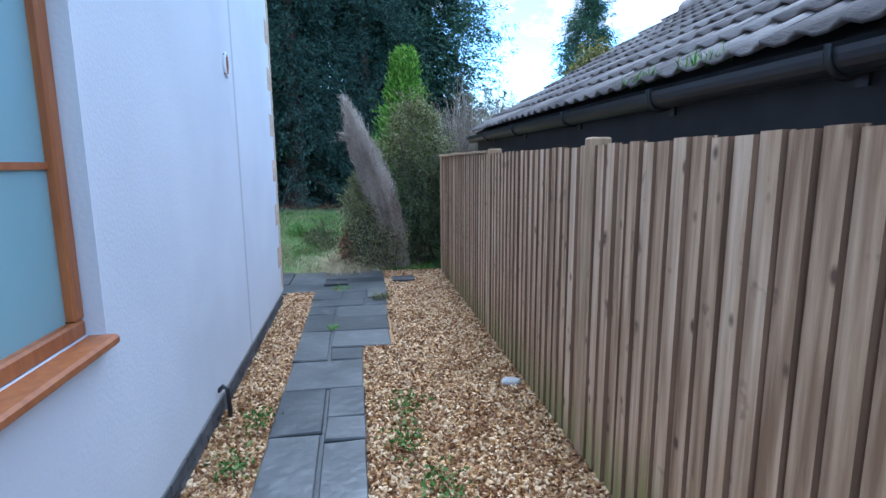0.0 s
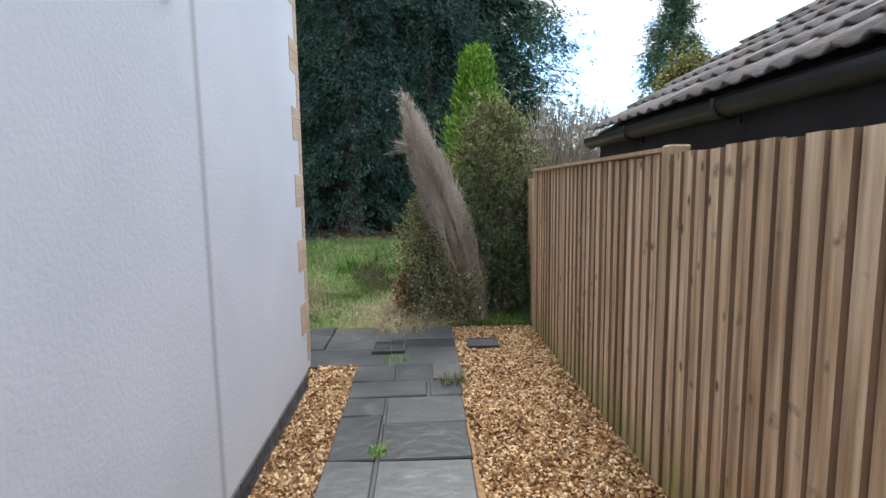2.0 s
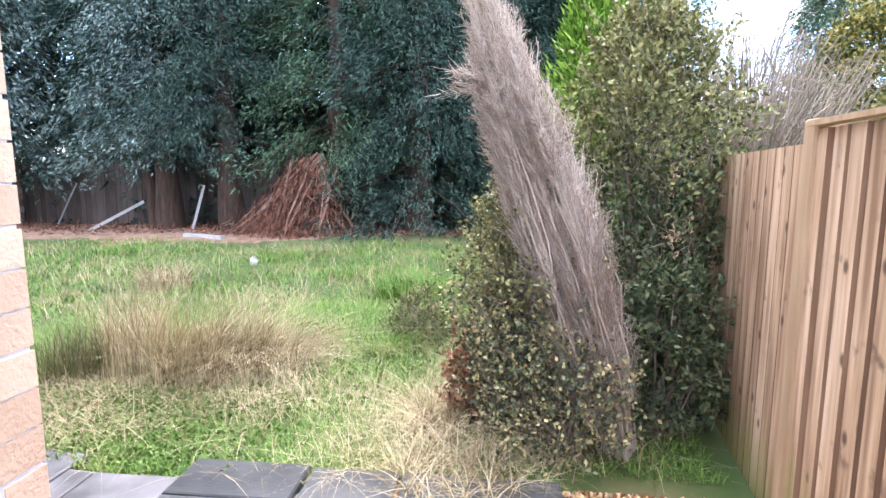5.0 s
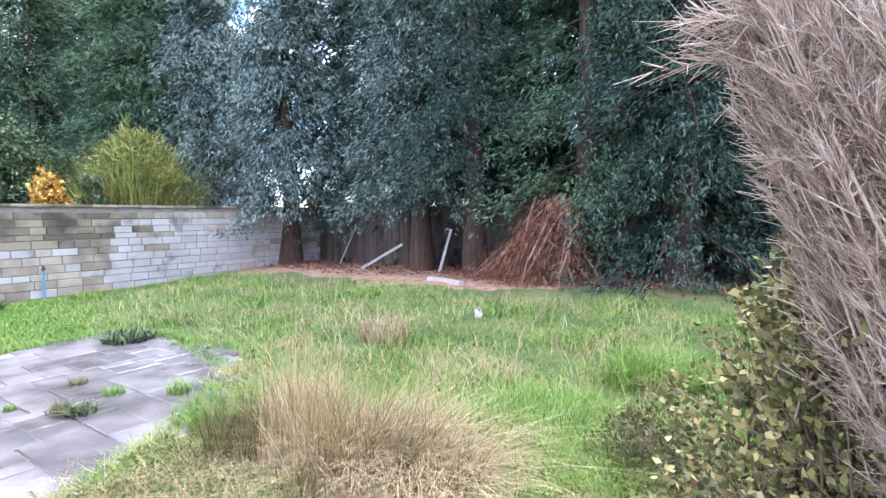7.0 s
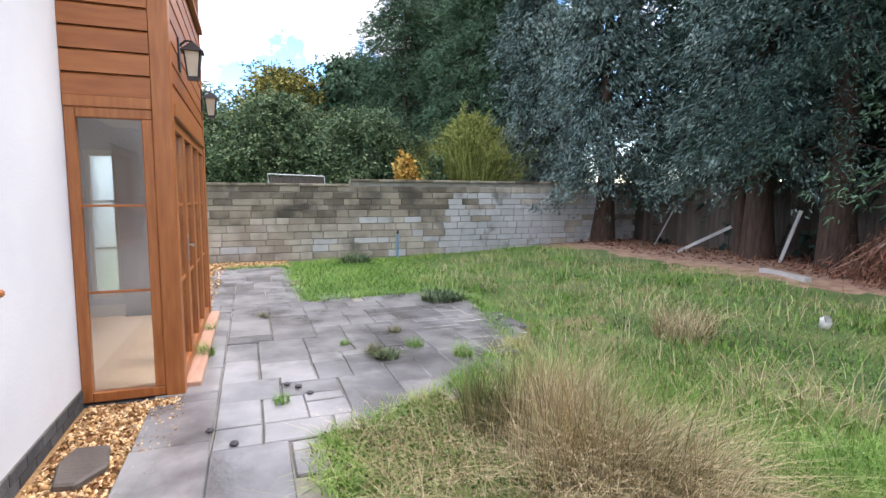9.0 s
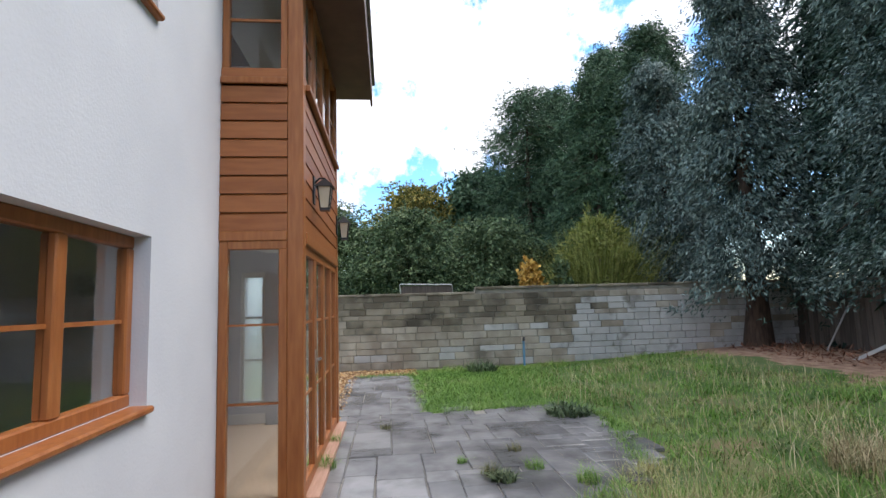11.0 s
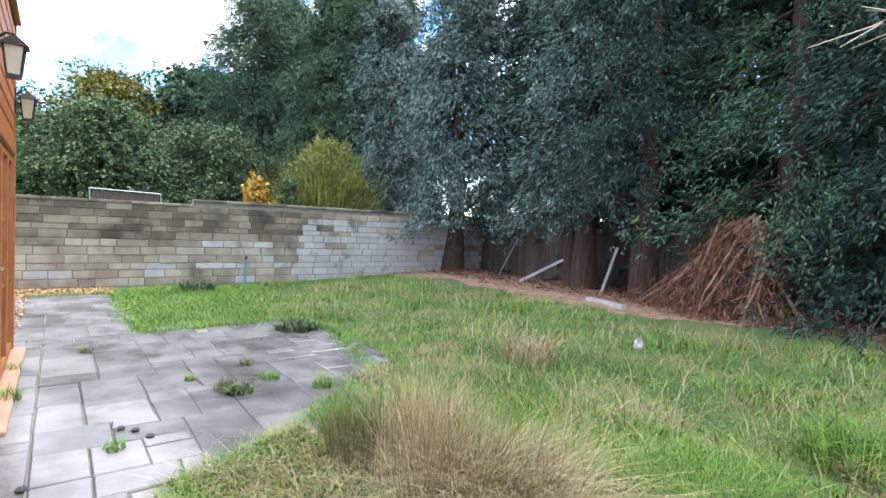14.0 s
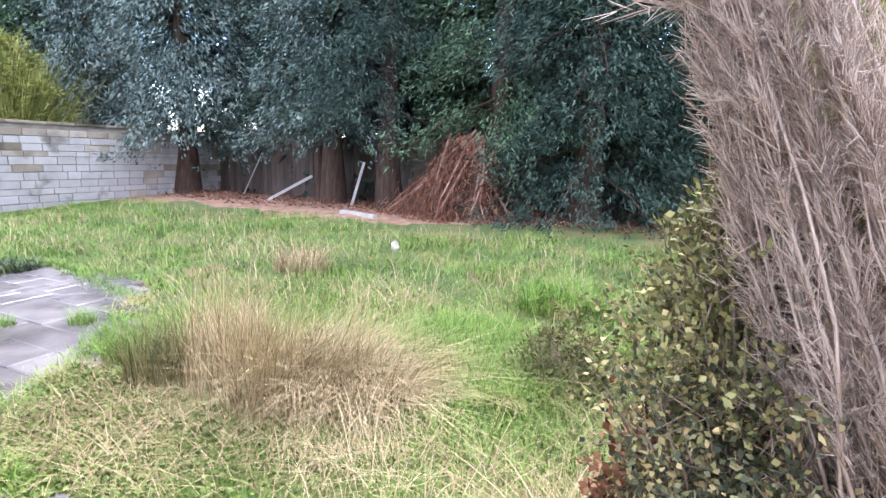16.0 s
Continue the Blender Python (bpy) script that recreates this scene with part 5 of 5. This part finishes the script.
# dead red-brown branch heap
db = thing("dead_branch", "fallen dead branch with rust brown foliage", "branch", -4.4, 16.3, 0.1)
rng = np.random.default_rng(71)
tb, LP, LD = [], [], []
for i in range(90):
    a = rng.uniform(math.pi * 0.92, math.pi * 1.8)
    e = np.array([2.3 * math.cos(a) * rng.uniform(0.35, 1), 1.3 * math.sin(a) * rng.uniform(0.3, 0.9), 0.02])
    s = np.array([0.2 + rng.normal(0, 0.22), 0.2, 1.75 + rng.normal(0, 0.14)])
    m = (s + e) / 2 + np.array([0.08, 0, 0.1 + rng.normal(0, 0.13)])
    if i % 5 == 0:
        tb.append(tube([s, s * 0.3 + m * 0.7 + rng.normal(0, 0.04, 3), m * 0.5 + e * 0.5 + rng.normal(0, 0.05, 3), e], [0.035, 0.03, 0.02, 0.008], 6))
        for k in range(3):
            b0 = m + (e - m) * rng.uniform(0, 0.7)
            tb.append(tube([b0, b0 + np.array([rng.normal(0, 0.15), rng.normal(0, 0.1), -0.12]), b0 + np.array([rng.normal(0, 0.3), rng.normal(0, 0.15), -0.3])], [0.013, 0.009, 0.003], 4))
    for k in range(44):
        u = rng.uniform(0.12, 1)
        p = s * (1 - u) ** 2 + 2 * m * u * (1 - u) + e * u * u
        LP.append(p + rng.normal(0, 0.07, 3))
        LD.append((e - s) * 0.15 + np.array([0, 0, -0.9]))
LP = np.array(LP)
LP[:, 2] = np.maximum(LP[:, 2], 0.02)
for V, F in tb:
    V[:, 2] = np.maximum(V[:, 2], 0.0)
    mesh_part("limb", (V, F), M_DEADLIMB, db, smooth=True)
mesh_part("dead_foliage", leaves(LP, unit(np.array(LD)), 0.2, 0.02, 0.45, rng), M_RUST, db)

# leaning boards and stakes under the trees
def leaning(name, label, cat, p, q, w, d, m):
    p, q = Vector(p), Vector(q)
    t = thing(name, label, cat)
    bm = box((-w / 2, w / 2, -d / 2, d / 2, 0, (q - p).length))
    ob = part("board", bm, m, t, bevel=0.004)
    ob.matrix_basis = Matrix.Translation(p) @ (q - p).to_track_quat('Z', 'X').to_matrix().to_4x4()


leaning("leaning_board", "pale grey board leaning low against the trees", "board", (-9.95, 16.5, 0.14), (-8.75, 16.95, 0.85), 0.07, 0.03, M_PALEWOOD)
leaning("leaning_stake", "pale grey stake leaning by a trunk", "stake", (-7.25, 16.45, 0.1), (-6.95, 16.6, 1.25), 0.06, 0.05, M_PALEWOOD)
leaning("leaning_stake", "thin pale stick leaning on the back fence", "stake", (-11.6, 17.4, 0.15), (-11.35, 17.9, 1.3), 0.035, 0.03, M_PALEWOOD)
leaning("standing_post", "white post standing by the back fence", "post", (-6.85, 17.5, 0.1), (-6.9, 17.55, 1.75), 0.08, 0.05, M_WHITE)
leaning("edging_timber", "short weathered edging timber lying in grass", "timber", (-6.7, 15.35, 0.2), (-5.7, 15.1, 0.18), 0.12, 0.12, M_PALEWOOD)
cup = thing("plastic_tub", "small crumpled white plastic tub in the grass", "litter", -3.9, 12.75, 0.06)
mesh_part("tub", tube([(0, 0, 0.0), (0.01, 0, 0.0), (0.03, 0.0, 0.09), (0.05, 0, 0.1)], [0.002, 0.05, 0.065, 0.06], 9), M_WHITE, cup)

tap = thing("standpipe", "blue water pipe with tap at stone wall", "tap", -12.95, 10.4, 0)
mesh_part("pipe", tube([(0, 0, -0.05), (0.01, 0, 0.3), (0, 0, 0.56)], [0.03, 0.03, 0.028], 8), M_BLUE, tap, "pale blue pipe")
mesh_part("tap_head", tube([(0, 0, 0.56), (0, 0, 0.62), (0.03, 0, 0.65), (0.1, 0, 0.64), (0.12, 0, 0.59)], [0.022, 0.022, 0.02, 0.018, 0.016], 7), M_IRON, tap)

gl = thing("metal_frame", "thin metal goal frame with dark net beyond the wall", "frame", -17.5, 8.2, -0.12)
mesh_part("tubing", merge([tube([(0, -0.6, 0), (0, -0.75, 2.35)], [0.02, 0.02], 5), tube([(0, -0.75, 2.35), (0, 1.0, 2.3)], [0.02, 0.02], 5), tube([(0, 1.0, 2.3), (0, 1.15, 0)], [0.02, 0.02], 5)]), M_METAL, gl)
part("net", box((-0.03, -0.02, -0.7, 1.0, 0.3, 2.28)), M_DARKFENCE, gl)

fs = thing("flat_stone", "flat dark brown stone lying on gravel", "stone", -3.35, 5.98, -0.03)
bm = prism([(-0.22, -0.1), (-0.05, -0.14), (0.22, -0.09), (0.24, 0.02), (0.06, 0.13), (-0.2, 0.08)], 0, 0.05)
part("stone", bm, M_STONEFLAT, fs, bevel=0.012)
rk = thing("pebble", "smooth grey rounded stone at the fence foot", "stone", 1.0, 3.3, 0.0)
bm = bmesh.new()
bmesh.ops.create_icosphere(bm, subdivisions=2, radius=0.075, matrix=Matrix.Diagonal((1, 0.75, 0.4, 1)))
for v in bm.verts:
    v.co += Vector((noise.noise(v.co * 14), noise.noise(v.co * 14 + Vector((3, 0, 0))), 0)) * 0.012
part("stone", bm, M_PALEWOOD, rk)

# house glimpsed behind the trees
hb = thing("house", "white house with red roof glimpsed behind trees", "house", -9.0, 33.0, 0)
part("wall", box((-7, 7, 0, 6, -0.2, 2.6)), M_HOUSEWALL, hb)
part("roof", prism([(-7.4, -0.4), (7.4, -0.4), (7.4, 6.4), (-7.4, 6.4)], 2.6, 5.5), M_REDROOF, hb)
for i in range(4):
    wn = part("window", box((-5.5 + i * 3.4, -4.0 + i * 3.4, -0.05, 0.02, 0.9, 2.0)), M_BLACK, hb)


# ---------- grass ----------
def lawn_ok(x, y):
    onp = np.array([on_patio(a, b) for a, b in zip(x, y)])
    return ~onp & (y > 7.25) & ~((x > 1.1) & (y < 9)) & (x > -13.0) & ~((x > 0.3) & (y < 7.5))


def scatter(n, x0, x1, y0, y1, seed, dens=None):
    rng = np.random.default_rng(seed)
    x, y = rng.uniform(x0, x1, n), rng.uniform(y0, y1, n)
    k = lawn_ok(x, y)
    if dens is not None:
        k &= rng.uniform(0, 1, n) < dens(x, y)
    x, y = x[k], y[k]
    return np.stack([x, y, ground_z(x, y) - 0.01], 1), rng


P, rng = scatter(84000, -4.2, 1.1, 7.2, 10.6, 81)
hgt = rng.uniform(0.03, 0.13, len(P)) * (0.7 + 0.8 * smooth01(8.2, 9.5, P[:, 1]))
tagged(mesh_part("grass", blades(P, hgt, np.full(len(P), 0.0075), 0.9, rng, 2), M_GRASS), "rough green grass near the paving", "grass", kind="stuff")
P, rng = scatter(92000, -13.0, 2.5, 8.0, 15.7, 82, lambda x, y: 1 - smooth01(13.9, 14.9, y + 0.3 * np.sin(x * 1.1)))
tagged(mesh_part("grass", blades(P, rng.uniform(0.03, 0.12, len(P)) * (1 + 0.8 * (np.sin(P[:, 0] * 2.1) * np.sin(P[:, 1] * 2.7) > 0.5)), np.full(len(P), 0.012), 1.0, rng, 2), M_GRASS), "long green lawn grass", "grass", kind="stuff")
P, rng = scatter(26000, -12.6, -7.7, 7.5, 10.5, 83)
tagged(mesh_part("grass", blades(P, rng.uniform(0.04, 0.14, len(P)), np.full(len(P), 0.013), 1.0, rng, 2), M_GRASS), "long green grass beside the paving", "grass", kind="stuff")
P, rng = scatter(22000, -3.6, 0.9, 7.25, 9.6, 84, lambda x, y: 0.08 + 0.75 * np.clip(0.5 + 0.7 * np.sin(x * 2.3 + 1.6 * np.sin(y * 2.2)) * np.sin(y * 3.1 + np.sin(x * 3.0)), 0, 1))
tagged(mesh_part("dry_grass", blades(P, rng.uniform(0.1, 0.32, len(P)), np.full(len(P), 0.0034), 1.5, rng, 3), M_STRAW), "flattened dry straw lying in the grass", "grass", kind="stuff")
P, rng = scatter(9000, -11.5, 1.5, 9.5, 14.5, 85, lambda x, y: 0.35 + 0.65 * (np.sin(x * 1.3) * np.sin(y * 1.9 + 1) > 0.35))
tagged(mesh_part("dry_grass", blades(P, rng.uniform(0.15, 0.42, len(P)), np.full(len(P), 0.007), 0.8, rng, 3), M_STRAW), "scattered dry grass stalks in the lawn", "grass", kind="stuff")
# clover and low weeds by the paving
P, rng = scatter(17000, -3.7, -1.2, 7.2, 8.2, 86, lambda x, y: np.clip(1.1 - (x + 3.7) / 2.3, 0.1, 1))
P[:, 2] += rng.uniform(0.02, 0.07, len(P))
tagged(mesh_part("clover", leaves(P, np.tile([0, 0, 0.3], (len(P), 1)), 0.03, 0.022, 0.9, rng), M_CLOVER), "low clover and weeds at the paving edge", "weeds", kind="stuff")


def tussock(label, x, y, r, n, h0, h1, lean, m, seed, wid=0.0065, az=None, group=""):
    rng = np.random.default_rng(seed)
    a, q = rng.uniform(0, 2 * np.pi, n), np.sqrt(rng.uniform(0, 1, n)) * r
    P = np.stack([np.cos(a) * q, np.sin(a) * q, np.zeros(n)], 1)
    out = rng.uniform(0, 2 * np.pi, n) if az is None else az + rng.normal(0, 1.0, n)
    t = tagged(mesh_part("grass_tussock", blades(P, rng.uniform(h0, h1, n), np.full(n, wid), lean, rng, 5, out, 1.0), m), label, "grass tussock", group)
    t.location = (x, y, (-0.012 if on_patio(x, y) else 0.0 if y < 6 else float(ground_z(x, y)) - 0.01))


tussock("olive brown rush tussock at the patio edge", -3.05, 8.35, 0.22, 600, 0.25, 0.62, 0.5, M_RUSH, 91)
tussock("tall pale straw grass tussock with arching stalks", -2.68, 8.5, 0.24, 420, 0.55, 0.98, 0.4, M_STRAW, 92, 0.0045)
tussock("tall pale straw grass tussock with arching stalks", -2.35, 8.62, 0.26, 520, 0.4, 0.9, 0.7, M_STRAW, 93, 0.005, az=-0.2)
tussock("leaning tan straw grass tussock", -2.05, 8.78, 0.26, 520, 0.4, 0.85, 0.9, M_STRAW, 94, 0.005, az=-0.1)
tussock("leaning tan straw grass tussock", -2.2, 8.4, 0.24, 420, 0.4, 0.75, 0.9, M_STRAW, 103, 0.005, az=-0.7)
tussock("collapsed grey straw grass tussock", -1.75, 8.7, 0.3, 560, 0.4, 0.75, 1.3, M_STRAW, 104, 0.005, az=-0.3)
tussock("greyish green grass tussock among straw", -2.1, 9.0, 0.4, 420, 0.3, 0.66, 1.0, M_RUSH, 105, 0.006)
tussock("dark green grass tussock among straw", -2.45, 8.55, 0.34, 300, 0.15, 0.45, 0.8, M_RUSH, 107, 0.006)
tussock("tall dry grass tussock in the lawn", -3.1, 9.0, 0.3, 360, 0.35, 0.8, 0.8, M_STRAW, 95, 0.0045)
tussock("dry seeding grass tussock in the lawn", -2.5, 10.3, 0.5, 200, 0.35, 0.7, 1.1, M_STRAW, 106, 0.005)
tussock("bright green grass tuft at the patio edge", -3.6, 8.45, 0.12, 300, 0.15, 0.32, 0.6, M_GRASS, 96)
tussock("green grass tussock in the lawn", -1.6, 9.7, 0.4, 1300, 0.25, 0.5, 1.0, M_GRASS, 97)
tussock("olive grass tussock with dry blades", -0.72, 9.4, 0.3, 420, 0.2, 0.46, 0.9, M_RUSH, 108)
tussock("green grass tussock in the lawn", -1.0, 9.25, 0.3, 900, 0.2, 0.42, 1.1, M_GRASS, 98)
tussock("drooping green grass tussock", -1.1, 11.2, 0.4, 700, 0.3, 0.55, 1.1, M_GRASS, 99, 0.009)
tussock("dry grass tussock in the lawn", -4.3, 11.2, 0.35, 500, 0.3, 0.6, 0.9, M_STRAW, 100, 0.008)
tussock("dry grass tuft by the holly", -0.35, 7.9, 0.16, 300, 0.25, 0.5, 1.2, M_STRAW, 101)
tussock("dry grass tuft beside the path end", -0.2, 7.35, 0.3, 500, 0.12, 0.3, 1.2, M_STRAW, 102)
for i, (x, y, r, n, h) in enumerate([(-4.9, 7.95, 0.08, 120, 0.2), (-4.55, 8.75, 0.1, 150, 0.22), (-5.3, 7.75, 0.05, 80, 0.1), (-5.6, 8.35, 0.08, 100, 0.14), (-3.95, 7.05, 0.07, 90, 0.1), (-5.0, 8.4, 0.09, 110, 0.16), (-6.9, 7.0, 0.07, 80, 0.12), (-5.4, 6.38, 0.15, 240, 0.2), (-6.3, 6.4, 0.1, 100, 0.2), (0.2, 5.75, 0.1, 160, 0.14), (-0.27, 4.72, 0.06, 90, 0.07), (-0.25, 6.3, 0.12, 120, 0.08)]):
    tussock("small green weed growing in a paving joint", x, y, r, n, h * 0.4, h, 1.0, M_GRASS if i % 3 else M_RUSH, 110 + i, 0.006, group="paving weeds")
for i, (x, y) in enumerate([(-0.65, 2.5), (-0.62, 2.95), (0.32, 2.2), (0.25, 3.0), (-0.63, 2.0), (0.4, 1.95), (0.2, 2.6)]):
    rng = np.random.default_rng(140 + i)
    n = 90
    P = rng.normal(0, 0.05, (n, 3)) * np.array([1, 1.6, 0]) + np.array([0, 0, 0.015])
    P[:, 2] += rng.uniform(0, 0.06, n)
    w = tagged(mesh_part("weed", leaves(P, np.tile([0, 0, 0.5], (n, 1)), 0.035, 0.018, 0.8, rng), M_CLOVER), "small leafy green weed in the gravel", "weed", "gravel weeds", "stuff")
    w.location = (x, y, 0)
# grass creeping over the paving's edge
EDGE = np.array([(-2.6, 7.28), (-3.2, 7.3), (-3.7, 8.2), (-4.8, 9.4), (-7.0, 9.95), (-7.95, 9.75), (-7.8, 7.6), (-11.9, 7.55), (-11.9, 6.4)])
rng = np.random.default_rng(160)
n = 5200
k = rng.integers(0, len(EDGE) - 1, n)
u = rng.uniform(0, 1, (n, 1))
E2 = EDGE[k] * (1 - u) + EDGE[k + 1] * u + rng.normal(0, 0.07, (n, 2))
P = np.concatenate([E2, np.full((n, 1), -0.03)], 1)
tagged(mesh_part("edge_grass", blades(P, rng.uniform(0.04, 0.15, n), np.full(n, 0.009), 1.2, rng, 2), M_GRASS), "ragged grass creeping over the paving edge", "grass", kind="stuff")
for x, y in ((-4.3, 7.12), (-4.22, 7.2), (-4.05, 7.27), (-3.35, 6.75), (-3.6, 6.6)):
    bm = bmesh.new()
    bmesh.ops.create_icosphere(bm, subdivisions=1, radius=0.035, matrix=Matrix.Diagonal((1.2, 0.9, 0.4, 1)))
    c = tagged(part("dirt_clod", bm, M_IRON), "small dark wet clod lying on the paving", "clod", "paving clods")
    c.location = (x, y, -0.002)
# dark weed clumps
tussock("dark leafy weed clump on the patio", -4.75, 8.05, 0.12, 150, 0.06, 0.14, 1.4, M_BUSH, 131, 0.02)
tussock("leafy weed clump at the lawn corner", -7.2, 9.5, 0.3, 300, 0.1, 0.25, 1.3, M_DECID, 132, 0.03)
tussock("green weed clump by the stone wall", -12.2, 9.2, 0.35, 300, 0.15, 0.4, 1.0, M_DECID, 133, 0.03)
# fallen needles and leaves
rng = np.random.default_rng(151)
n = 2600
P = np.stack([rng.uniform(-13, 1, n), rng.uniform(15.6, 17.8, n), np.zeros(n)], 1)
P[:, 2] = ground_z(P[:, 0], P[:, 1]) + 0.02
tagged(mesh_part("leaf_litter", leaves(P, np.tile([0.0, 0.0, 0.0], (n, 1)) + 0.01, 0.16, 0.03, 1.0, rng), M_RUST), "fallen brown needles under the trees", "litter", kind="stuff")
